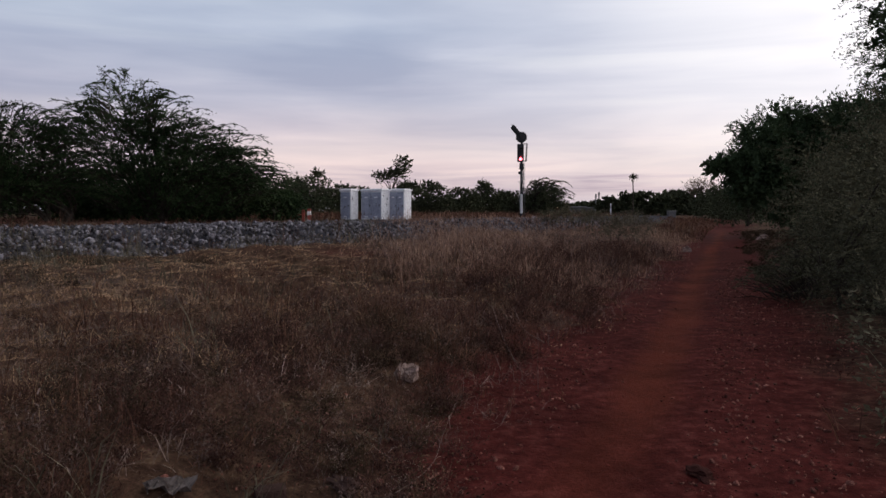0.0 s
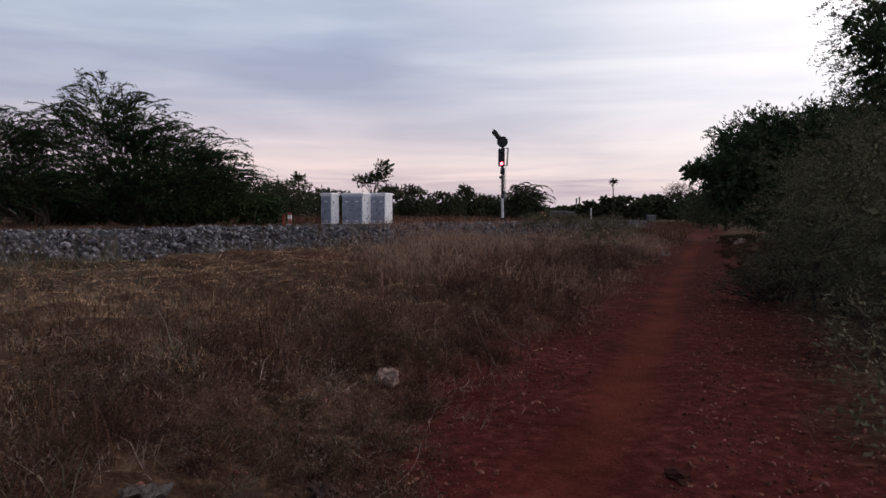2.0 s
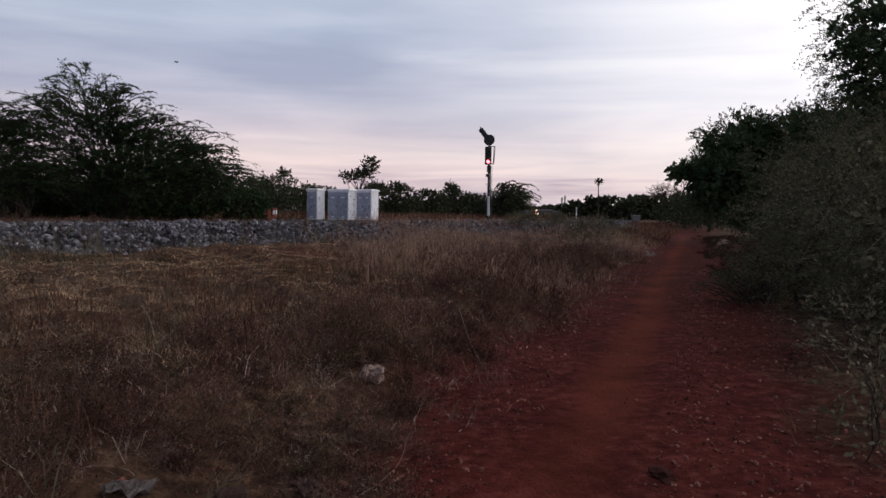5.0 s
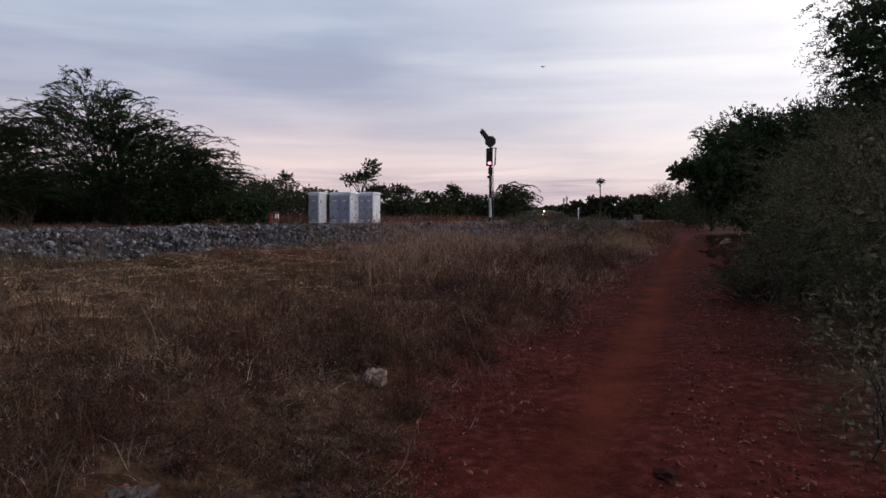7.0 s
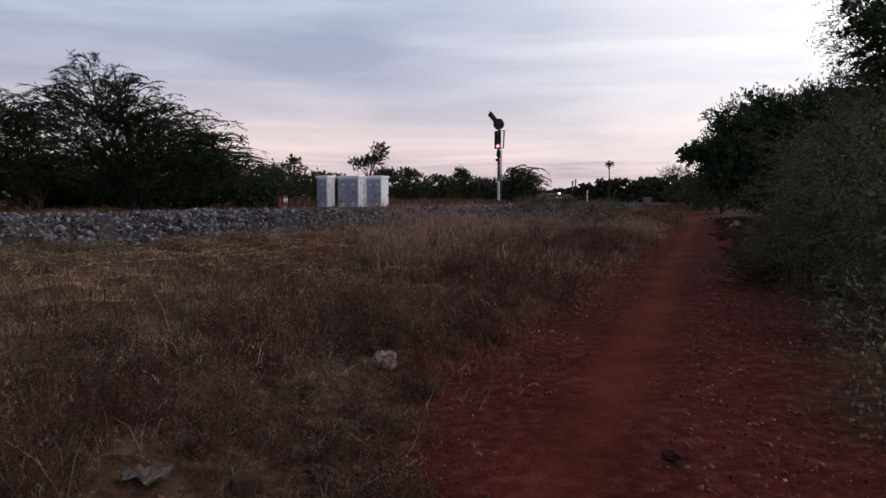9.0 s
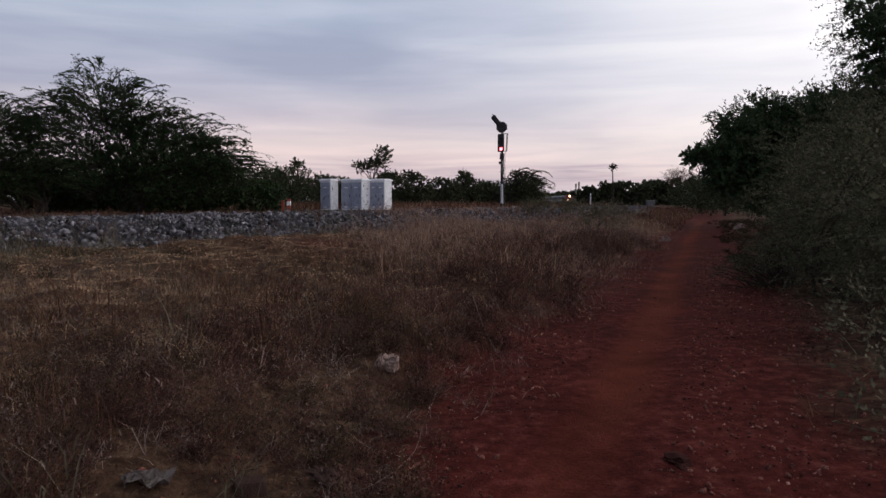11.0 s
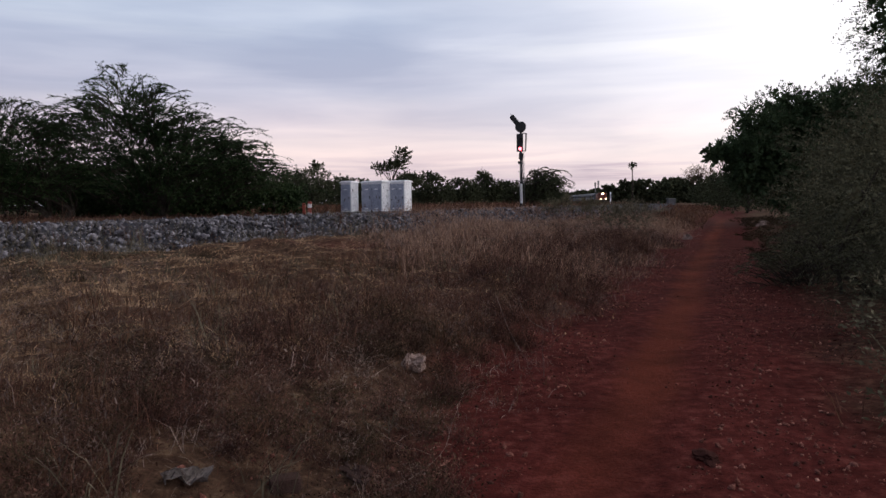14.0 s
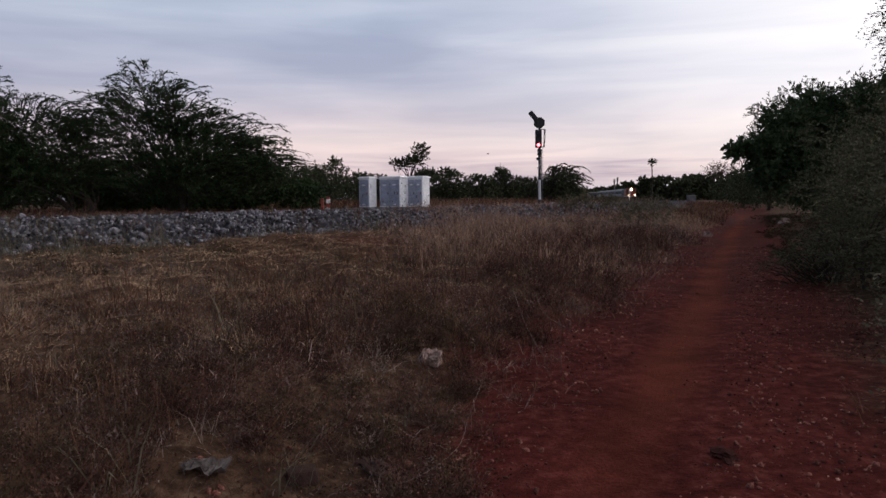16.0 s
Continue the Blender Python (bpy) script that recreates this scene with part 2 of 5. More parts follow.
M = {
    "straw": material("dry_grass", [(0.165, 0.100, 0.062), (0.42, 0.268, 0.160), (0.74, 0.52, 0.32)], 1.7, 0.85, island=0.5, bump=0, bump_scale=9, translucent=0.2, spec=0.04),
    "tall": material("standing_dry_grass", [(0.054, 0.025, 0.019), (0.115, 0.057, 0.038), (0.205, 0.112, 0.064)], 1.5, 0.85, island=0.5, bump=0, bump_scale=9, translucent=0.2, spec=0.04),
    "rank": material("rank_tan_grass", [(0.155, 0.090, 0.070), (0.330, 0.200, 0.142), (0.52, 0.335, 0.235)], 1.1, 0.85, island=0.5, bump=0, bump_scale=9, translucent=0.2, spec=0.04),
    "pale": material("bleached_stems", [(0.122, 0.092, 0.073), (0.275, 0.218, 0.173), (0.421, 0.344, 0.275)], 1.5, 0.85, island=0.5, bump=0, bump_scale=9, spec=0.04),
    "clod": material("dark_red_clod", [(0.026, 0.010, 0.008), (0.058, 0.022, 0.018)], 14, 0.95, bump=0.6, spec=0.02),
    "stalk": material("grey_dead_stalks", [(0.058, 0.041, 0.034), (0.167, 0.118, 0.100), (0.353, 0.263, 0.217)], 1.2, 0.9, island=0.5, bump=0, bump_scale=9, spec=0.04),
    "weed": material("dull_green_weed", [(0.066, 0.056, 0.038), (0.125, 0.106, 0.072), (0.205, 0.172, 0.118)], 0.8, 0.8, island=0.4, bump=0, bump_scale=9, translucent=0.2, spec=0.04),
    "pale_leaf": material("pale_weed_leaf", [(0.055, 0.050, 0.030), (0.125, 0.112, 0.070), (0.27, 0.235, 0.155)], 3, 0.7, island=0.35, bump=0, translucent=0.2, spec=0.04),
    "thorn_leaf": material("thorn_tree_foliage", [(0.015, 0.028, 0.012), (0.030, 0.048, 0.020), (0.056, 0.080, 0.033)], 0.35, 0.7, island=0.5, bump=0, bump_scale=5, translucent=0.12, spec=0.04),
    "dark_leaf": material("dark_tree_foliage", [(0.026, 0.042, 0.021), (0.046, 0.068, 0.032), (0.070, 0.095, 0.046)], 0.5, 0.6, island=0.4, bump=0, bump_scale=5, translucent=0.1, spec=0.04),
    "bush_leaf": material("bush_foliage", [(0.048, 0.047, 0.027), (0.087, 0.083, 0.049), (0.165, 0.150, 0.090)], 0.8, 0.7, island=0.45, bump=0, bump_scale=5, translucent=0.1, spec=0.04),
    "far_leaf": material("far_tree_foliage", [(0.036, 0.042, 0.024), (0.058, 0.063, 0.034), (0.076, 0.082, 0.045)], 0.4, 0.8, island=0.4, bump=0, spec=0.04),
    "brown_leaf": material("sparse_brown_foliage", [(0.09, 0.06, 0.045), (0.14, 0.10, 0.07)], 0.5, 0.9, island=0.4, bump=0, spec=0.04),
    "bark": material("bark", [(0.026, 0.020, 0.016), (0.05, 0.040, 0.032), (0.08, 0.065, 0.052)], 5, 0.95, bump=0.7, spec=0.04),
    "stone": material("crushed_ballast_stone", [(0.030, 0.028, 0.031), (0.112, 0.103, 0.112), (0.33, 0.308, 0.318)], 7, 0.85, island=0.85, bump=0.4, spec=0.04),
    "stone_piece": material("ballast_stone_piece", [(0.030, 0.028, 0.031), (0.112, 0.103, 0.112), (0.33, 0.308, 0.318)], 7, 0.85, per_object=0.85, bump=0.4, spec=0.04),
    "pebble": material("path_gravel", [(0.045, 0.013, 0.010), (0.125, 0.043, 0.032), (0.36, 0.19, 0.14)], 5, 0.85, island=0.7, bump=0.3, spec=0.04),
    "rock": material("pale_rock", [(0.11, 0.066, 0.055), (0.32, 0.222, 0.185), (0.52, 0.40, 0.345)], 13, 0.9, bump=0.8, spec=0.04),
    "white_paint": material("chalky_white_paint", [(0.76, 0.735, 0.73), (0.90, 0.88, 0.875), (0.94, 0.92, 0.915)], 3.5, 0.7, bump=0.15),
    "grey_paint": material("blue_grey_cabinet_paint", [(0.245, 0.255, 0.305), (0.34, 0.353, 0.418), (0.40, 0.415, 0.485)], 2.5, 0.6, bump=0.12),
    "herb": material("dried_brown_herb", [(0.026, 0.012, 0.010), (0.074, 0.035, 0.027), (0.225, 0.125, 0.090)], 1.3, 0.9, island=0.55, bump=0, bump_scale=9, spec=0.04),
    "herb_green": material("dark_withering_herb", [(0.026, 0.017, 0.011), (0.058, 0.039, 0.023), (0.115, 0.078, 0.045)], 1.3, 0.9, island=0.5, bump=0, bump_scale=9, spec=0.04),
    "rust": material("rust_patch", [(0.05, 0.03, 0.025), (0.12, 0.065, 0.045)], 14, 0.95, bump=0.5),
    "concrete": material("weathered_concrete", [(0.16, 0.15, 0.14), (0.27, 0.26, 0.25)], 6, 0.95, bump=0.5),
    "black_paint": material("matt_black_paint", [(0.012, 0.012, 0.013), (0.03, 0.03, 0.032)], 6, 0.7, bump=0.1),
    "post_white": material("signal_post_white", [(0.45, 0.43, 0.43), (0.72, 0.70, 0.70)], 7, 0.75, bump=0.2),
    "post_flaked": material("flaking_white_over_black", [(0.02, 0.02, 0.02), (0.05, 0.045, 0.045), (0.55, 0.53, 0.52)], 9, 0.8, bump=0.3),
    "grey_steel": material("dull_steel", [(0.08, 0.08, 0.085), (0.16, 0.16, 0.165)], 8, 0.5, 0.6, bump=0.1),
    "red_lens": material("lit_red_lens", [(0.5, 0.02, 0.02), (0.6, 0.03, 0.03)], 3, 0.3, bump=0, emit=((1.0, 0.10, 0.13), 9.0)),
    "dark_lens": material("unlit_lens", [(0.012, 0.012, 0.014), (0.02, 0.02, 0.022)], 3, 0.15, bump=0),
    "head_lamp": material("lit_headlamp", [(0.8, 0.7, 0.5), (0.9, 0.8, 0.6)], 3, 0.3, bump=0, emit=((1.0, 0.62, 0.36), 7.0)),
    "loco_paint": material("dusty_locomotive_paint", [(0.15, 0.042, 0.028), (0.24, 0.07, 0.045)], 1.5, 0.6, bump=0.1),
    "loco_band": material("cream_locomotive_band", [(0.36, 0.30, 0.22), (0.44, 0.37, 0.28)], 1.5, 0.6, bump=0.1),
    "coach_paint": material("pale_blue_coach_paint", [(0.080, 0.095, 0.125), (0.110, 0.125, 0.155)], 1.2, 0.6, bump=0.1),
    "roof_paint": material("grey_coach_roof", [(0.125, 0.125, 0.135), (0.165, 0.165, 0.175)], 1.2, 0.7, bump=0.1),
    "glass": material("dark_window_glass", [(0.015, 0.017, 0.02), (0.02, 0.022, 0.026)], 2, 0.08, bump=0, spec=0.6),
    "rail_steel": material("rusty_rail", [(0.05, 0.032, 0.025), (0.10, 0.06, 0.045)], 10, 0.6, 0.3, bump=0.2),
    "marker_red": material("faded_red_paint", [(0.30, 0.06, 0.045), (0.42, 0.10, 0.075)], 6, 0.8, bump=0.2),
    "plastic": material("dirty_plastic_film", [(0.025, 0.020, 0.018), (0.19, 0.155, 0.14)], 18, 0.4, bump=0.3, spec=0.04),
    "brick": material("dull_clay_block", [(0.040, 0.022, 0.018), (0.082, 0.048, 0.039)], 12, 0.95, bump=0.6, spec=0.04),
    "feather": material("dark_plumage", [(0.012, 0.012, 0.013), (0.025, 0.024, 0.025)], 20, 0.8, bump=0),
    "far_wall": material("far_pale_wall", [(0.097, 0.092, 0.095), (0.120, 0.116, 0.116)], 0.5, 0.9, bump=0),
}

# ---- mesh helpers ----


def mesh_of(name, verts, faces, mat, smooth=False):
    """Faces: an (n, 3) or (n, 4) array, or a list of such arrays."""
    me = bpy.data.meshes.new(name)
    verts = np.asarray(verts, dtype=np.float32).reshape(-1, 3)
    groups = [np.asarray(f, dtype=np.int32) for f in (faces if isinstance(faces, list) else [faces])]
    groups = [g for g in groups if len(g)]
    loops = np.concatenate([g.ravel() for g in groups])
    sizes = np.concatenate([np.full(len(g), g.shape[1], dtype=np.int32) for g in groups])
    starts = np.concatenate([[0], np.cumsum(sizes)[:-1]]).astype(np.int32)
    me.vertices.add(len(verts))
    me.vertices.foreach_set("co", verts.ravel())
    me.loops.add(len(loops))
    me.loops.foreach_set("vertex_index", loops)
    me.polygons.add(len(sizes))
    me.polygons.foreach_set("loop_start", starts)
    if smooth:
        me.polygons.foreach_set("use_smooth", np.ones(len(sizes), dtype=bool))
    me.update(calc_edges=True)
    me.materials.append(M[mat])
    return me


def part(name, bm, mat, parent, label=""):
    me = bpy.data.meshes.new(name)
    bm.normal_update()
    bm.to_mesh(me)
    bm.free()
    me.materials.append(M[mat])
    ob = new(name, me)
    ob.parent = parent
    if label:
        tagged(ob, label)
    return ob


def part_data(name, me, parent, label=""):
    ob = new(name, me)
    ob.parent = parent
    if label:
        tagged(ob, label)
    return ob


def box(bm, c, size, bevel=0.0, rot=None):
    m = Matrix.Translation(c) @ (rot or Matrix()) @ Matrix.Diagonal((*size, 1))
    g = bmesh.ops.create_cube(bm, size=1.0, matrix=m)
    if bevel:
        ed = list({e for v in g["verts"] for e in v.link_edges})
        bmesh.ops.bevel(bm, geom=ed, offset=bevel, segments=2, affect="EDGES", profile=0.6)
    return bm


def tube(bm, a, b, r0, r1=None, n=12):
    a, b = Vector(a), Vector(b)
    d = b - a
    m = Matrix.Translation((a + b) / 2) @ d.to_track_quat("Z", "Y").to_matrix().to_4x4()
    bmesh.ops.create_cone(bm, cap_ends=True, segments=n, radius1=r0, radius2=r0 if r1 is None else r1, depth=d.length, matrix=m)
    return bm


def B():
    return bmesh.new()


def thing(name, m, label, category, group="", kind=""):
    ob = new(name)
    ob.empty_display_size = 0.2
    ob.matrix_world = m
    return tagged(ob, label, category, group, kind)


# ---- the lie of the land ----
PATH_YAW = radians(22.2)
PS, PC = math.sin(PATH_YAW), math.cos(PATH_YAW)
TRACK_PTS = np.array([(-62.4, -60), (-35.4, -20), (-5.7, 24.1), (0.3, 33), (8, 45), (18.5, 68), (30, 102), (42, 152), (53.5, 223.6), (59.4, 275.6),
                      (67.1, 358), (74.4, 464), (80, 600), (84, 800)], dtype=float)


def catmull(p, per=24):
    q = np.vstack([2 * p[0] - p[1], p, 2 * p[-1] - p[-2]])
    out = []
    for i in range(1, len(q) - 2):
        t = np.linspace(0, 1, per, endpoint=False)[:, None]
        m0, m1 = (q[i + 1] - q[i - 1]) / 2, (q[i + 2] - q[i]) / 2
        out.append((2 * t**3 - 3 * t**2 + 1) * q[i] + (t**3 - 2 * t**2 + t) * m0 + (-2 * t**3 + 3 * t**2) * q[i + 1] + (t**3 - t**2) * m1)
    return np.vstack(out + [p[-1:]])


TRACK = catmull(TRACK_PTS)
SEG = np.linalg.norm(np.diff(TRACK, axis=0), axis=1)
ARC = np.concatenate([[0], np.cumsum(SEG)])


def along(s):
    """Place and heading on the track's centre line at s metres along it."""
    x, y = np.interp(s, ARC, TRACK[:, 0]), np.interp(s, ARC, TRACK[:, 1])
    x2, y2 = np.interp(s + 0.5, ARC, TRACK[:, 0]), np.interp(s + 0.5, ARC, TRACK[:, 1])
    x1, y1 = np.interp(s - 0.5, ARC, TRACK[:, 0]), np.interp(s - 0.5, ARC, TRACK[:, 1])
    return x, y, math.atan2(x2 - x1, y2 - y1)


def smooth(a, b, x):
    t = np.clip((x - a) / (b - a), 0, 1)
    return t * t * (3 - 2 * t)


def track_side(x, y):
    """Signed distance to the track's centre line (right of it positive)."""
    x, y = np.atleast_1d(x).astype(float), np.atleast_1d(y).astype(float)
    cx = np.interp(y, TRACK[:, 1], TRACK[:, 0])
    dx = np.gradient(TRACK[:, 0], TRACK[:, 1])
    slope = np.interp(y, TRACK[:, 1], dx)
    return (x - cx) / np.sqrt(1 + slope**2)


def path_side(x, y):
    x, y = np.atleast_1d(x).astype(float), np.atleast_1d(y).astype(float)
    u = x * PS + y * PC
    wob = 0.06 * np.sin(u * 0.42 + 0.6) + 0.05 * np.sin(u * 0.93)
    return x * PC - y * PS + 0.717 + wob * smooth(6, 14, u)


def verge(x, y):
    """How far the grass reaches towards the path where it starts."""
    return 0.6 * smooth(6.5, 4.0, np.atleast_1d(y).astype(float)) + 0.15


def waves(x, y):
    return (0.5 * np.sin(x * 1.31 + 0.7 * np.sin(y * 0.83)) + 0.5 * np.sin(y * 1.73 + 1.1 * np.sin(x * 0.67 + 1)) + 0.35 * np.sin(x * 3.7 + y * 2.9)
            + 0.25 * np.sin(x * 6.1 - y * 5.3 + np.sin(x * 2.2)))


def bed_top(y):
    """Height of the ballast shoulder along the line."""
    y = np.atleast_1d(y).astype(float)
    return 1.19 - 0.92 * smooth(50, 220, y)


def land(x, y):
    x, y = np.atleast_1d(x).astype(float), np.atleast_1d(y).astype(float)
    s, d = path_side(x, y), track_side(x, y)
    far = smooth(60, 220, np.hypot(x, y))
    w = waves(x, y)
    z = 0.02 * w * smooth(0.4, 1.6, np.abs(s)) + 0.05 * w * smooth(-1.8, -3.2, s) + 0.006 * w - 0.035 * np.exp(-(s / 0.3) ** 2)
    bank = 0.30 * smooth(-1.35, -2.6, s) + 0.25 * smooth(-2.6, -9.0, s)
    z = z + bank * (1 - far) + 0.12 * smooth(1.4, 3.2, s) * (1 - far)
    z = z + (0.55 * smooth(-2.0, -3.6, d)) * (1 - far)
    # hummocks of matted growth in the field
    hum = np.maximum(0, waves(x * 0.75 + 0.3, y * 0.75)) + 0.5 * np.maximum(0, waves(x * 1.6, y * 1.6 + 2))
    hum = hum + 0.35 * np.maximum(0, waves(x * 2.7 + 1, y * 2.7))
    z = z + 0.10 * hum * smooth(-1.9, -3.2, s) * smooth(2.6, 4.0, d) * (1 - far)
    # the railway's bank: two stone shoulders with the track lying in between
    toe = smooth(3.3, 1.55, np.abs(d))
    top = bed_top(y) - 0.24 * smooth(1.35, 0.95, np.abs(d))
    z = z * (1 - toe) + top * toe
    return z


def axis_steps(lo, hi, fine_lo, fine_hi, step):
    mid = np.arange(fine_lo, fine_hi + 1e-6, step)
    left, right, g = [], [], step
    v = fine_lo
    while v > lo:
        g *= 1.22
        v -= g
        left.append(v)
    g, v = step, fine_hi
    while v < hi:
        g *= 1.22
        v += g
        right.append(v)
    return np.concatenate([left[::-1], mid, right])


def ground_sheet():
    xs, ys = axis_steps(-3000, 3000, -22, 20, 0.19), axis_steps(-600, 4500, 1.5, 50, 0.22)
    gx, gy = np.meshgrid(xs, ys)
    z = land(gx.ravel(), gy.ravel())
    nx, ny = len(xs), len(ys)
    i = (np.arange(ny - 1)[:, None] * nx + np.arange(nx - 1)[None]).ravel()
    faces = np.stack([i, i + 1, i + nx + 1, i + nx], 1)
    me = mesh_of("ground", np.stack([gx.ravel(), gy.ravel(), z], 1), faces, "bark", smooth=True)
    s, d = path_side(gx.ravel(), gy.ravel()), track_side(gx.ravel(), gy.ravel())
    w = waves(gx.ravel() * 1.7, gy.ravel() * 1.7)
    bare = smooth(-2.2, -1.3, s + 0.22 * w - verge(gx.ravel(), gy.ravel()) + 0.15) * smooth(2.4, 1.3, s + 0.22 * w)
    tread = smooth(0.36, 0.12, np.abs(s + 0.06 * w)) * (0.4 + 0.6 * smooth(3.5, 7.0, gy.ravel()))
    stones = smooth(3.2, 2.6, np.abs(d))
    patch = np.exp(-(((gx.ravel() + 2.4) / 1.9) ** 2 + ((gy.ravel() - 17.5) / 1.5) ** 2)) * 0.6
    for name, val in (("bare", np.maximum(bare, patch)), ("tread", tread), ("stones", stones)):
        at = me.attributes.new(name, "FLOAT", "POINT")
        at.data.foreach_set("value", val.astype(np.float32))
    m = bpy.data.materials.new("red_earth_and_litter")
    m.use_nodes = True
    t = m.node_tree
    b = t.nodes["Principled BSDF"]
    b.inputs["Roughness"].default_value, b.inputs["Specular IOR Level"].default_value = 0.95, 0.02
    co = t.nodes.new("ShaderNodeTexCoord").outputs["Object"]

    def noise_of(scale, detail=6, rough=0.65):
        n = t.nodes.new("ShaderNodeTexNoise")
        n.inputs["Scale"].default_value, n.inputs["Detail"].default_value, n.inputs["Roughness"].default_value = scale, detail, rough
        t.links.new(co, n.inputs["Vector"])
        return n.outputs["Fac"]

    def attr(name):
        n = t.nodes.new("ShaderNodeAttribute")
        n.attribute_name = name
        return n.outputs["Fac"]

    fine, mid, big = noise_of(38), noise_of(7), noise_of(0.7)
    litter = ramp_of(t, mid, [(0.3, (0.021, 0.011, 0.008)), (0.5, (0.066, 0.037, 0.024)), (0.7, (0.150, 0.094, 0.057))])
    earth = ramp_of(t, mid, [(0.3, (0.032, 0.0070, 0.0060)), (0.52, (0.073, 0.0153, 0.0125)), (0.72, (0.128, 0.037, 0.029))])
    dust = ramp_of(t, big, [(0.3, (0.088, 0.0205, 0.0125)), (0.7, (0.118, 0.0285, 0.0170))])
    grit = ramp_of(t, fine, [(0.3, (0.02, 0.02, 0.024)), (0.7, (0.06, 0.06, 0.07))])
    col = mix_of(t, attr("bare"), litter, earth)
    col = mix_of(t, attr("tread"), col, dust)
    col = mix_of(t, attr("stones"), col, grit)
    col = mix_of(t, 1.0, col, ramp_of(t, fine, [(0.3, (0.7,) * 3), (0.7, (1.25,) * 3)]), "MULTIPLY")
    col = mix_of(t, 1.0, col, ramp_of(t, big, [(0.32, (0.68,) * 3), (0.68, (1.32,) * 3)]), "MULTIPLY")
    t.links.new(col, b.inputs["Base Color"])
    bp = t.nodes.new("ShaderNodeBump")
    bp.inputs["Strength"].default_value, bp.inputs["Distance"].default_value = 0.6, 0.03
    t.links.new(fine, bp.inputs["Height"])
    t.links.new(bp.outputs[0], b.inputs["Normal"])
    me.materials.clear()
    me.materials.append(m)
    return tagged(new("ground", me), "red earth ground with dry litter and a worn foot track", "ground", kind="structure")


rng = np.random.default_rng(7)
ground = ground_sheet()

# ---- grass ----


def blades(x, y, length, width, lean, mat, name, bend=0.5, z0=None, heading=None):
    """Curved blades of two segments, rooted on the land."""
    n = len(x)
    z = land(x, y) - 0.02 if z0 is None else z0
    az = rng.normal(0.1, 1.3, n) + np.where(rng.uniform(0, 1, n) < 0.4, np.pi, 0.0)  # loosely laid over by the wind
    if heading is not None:
        az = heading + rng.normal(0, 0.4, n)
    tilt = np.clip(np.abs(rng.normal(lean * (0.92 if lean > 1.15 else 0.8), lean * (0.2 if lean > 1.15 else 0.4), n)), 0, 1.5)
    L, Wd = length, width
    dirx, diry = np.cos(az), np.sin(az)
    face = az + np.pi / 2 + rng.normal(0, 0.6, n)
    wx, wy = np.cos(face) * Wd / 2, np.sin(face) * Wd / 2
    h1, o1 = L * 0.5 * np.cos(tilt), L * 0.5 * np.sin(tilt)
    t2 = tilt + bend * rng.uniform(0.3, 1.6, n)
    h2, o2 = h1 + L * 0.5 * np.cos(t2), o1 + L * 0.5 * np.sin(t2)
    base = np.stack([x, y, z], 1)
    m1 = base + np.stack([dirx * o1, diry * o1, h1], 1)
    tip = base + np.stack([dirx * o2, diry * o2, np.maximum(h2, 0.03)], 1)
    wv = np.stack([wx, wy, np.zeros(n)], 1)
    v = np.stack([base - wv, base + wv, m1 - wv * 0.8, m1 + wv * 0.8, tip], 1).reshape(-1, 3)
    i = np.arange(n) * 5
    quads = np.stack([i, i + 1, i + 3, i + 2], 1)
    tris = np.stack([i + 2, i + 3, i + 4], 1)
    return mesh_of(name, v, [quads, tris], mat)


def scatter(n, xlo, xhi, ylo, yhi, keep, clump=0.0, per=8):
    if clump:
        k = max(1, n // per)
        cx, cy = rng.uniform(xlo, xhi, k), rng.uniform(ylo, yhi, k)
        x = np.repeat(cx, per) + rng.normal(0, clump, k * per)
        y = np.repeat(cy, per) + rng.normal(0, clump, k * per)
    else:
        x, y = rng.uniform(xlo, xhi, n), rng.uniform(ylo, yhi, n)
    m = keep(x, y)
    return x[m], y[m]


def open_ground(x, y, edge=0.85):
    return np.abs(x) < edge * y + 2.5


def ragged(x, y):
    return 0.28 * waves(x * 1.7, y * 1.7)


def right_verge(x, y):
    s = path_side(x, y)
    return (s + ragged(x, y) > 1.6) & (s < 9) & open_ground(x, y)


def grass(name, label, sets):
    """One field of grass of one kind, joined from several scatters."""
    first = None
    for me in sets:
        ob = new(name, me)
        if first:
            ob.parent = first
        first = first or tagged(ob, label, "grass", kind="stuff")


def tufts(count, per, xlo, xhi, ylo, yhi, keep, radius, lo, hi, width, lean, bend, mat, name, size=None, comb=False):
    """Tufts: blades share a root spot and a size, so that the field has lumps and gaps."""
    cx, cy = rng.uniform(xlo, xhi, count), rng.uniform(ylo, yhi, count)
    m = keep(cx, cy)
    cx, cy = cx[m], cy[m]
    big = rng.gamma(5, 0.2, len(cx)) * (1 if size is None else size(cx, cy))
    x = np.repeat(cx, per) + rng.normal(0, radius, len(cx) * per)
    y = np.repeat(cy, per) + rng.normal(0, radius, len(cx) * per)
    L = rng.uniform(lo, hi, len(x)) * np.repeat(big, per)
    return blades(x, y, np.clip(L, 0.03, 1.1), rng.uniform(width * 0.6, width * 1.4, len(x)), lean, mat, name, bend, None, np.repeat(rng.uniform(0, 6.28, len(cx)), per) if comb else None)


def trampled(x, y):
    return 1 - 0.75 * np.exp(-(((x + 3.2) / 3.0) ** 2 + ((y - 16.0) / 3.5) ** 2))


def edge_low(x, y):
    return (0.4 + 0.6 * smooth(-1.4, -3.0, path_side(x, y) - verge(x, y))) * trampled(x, y)


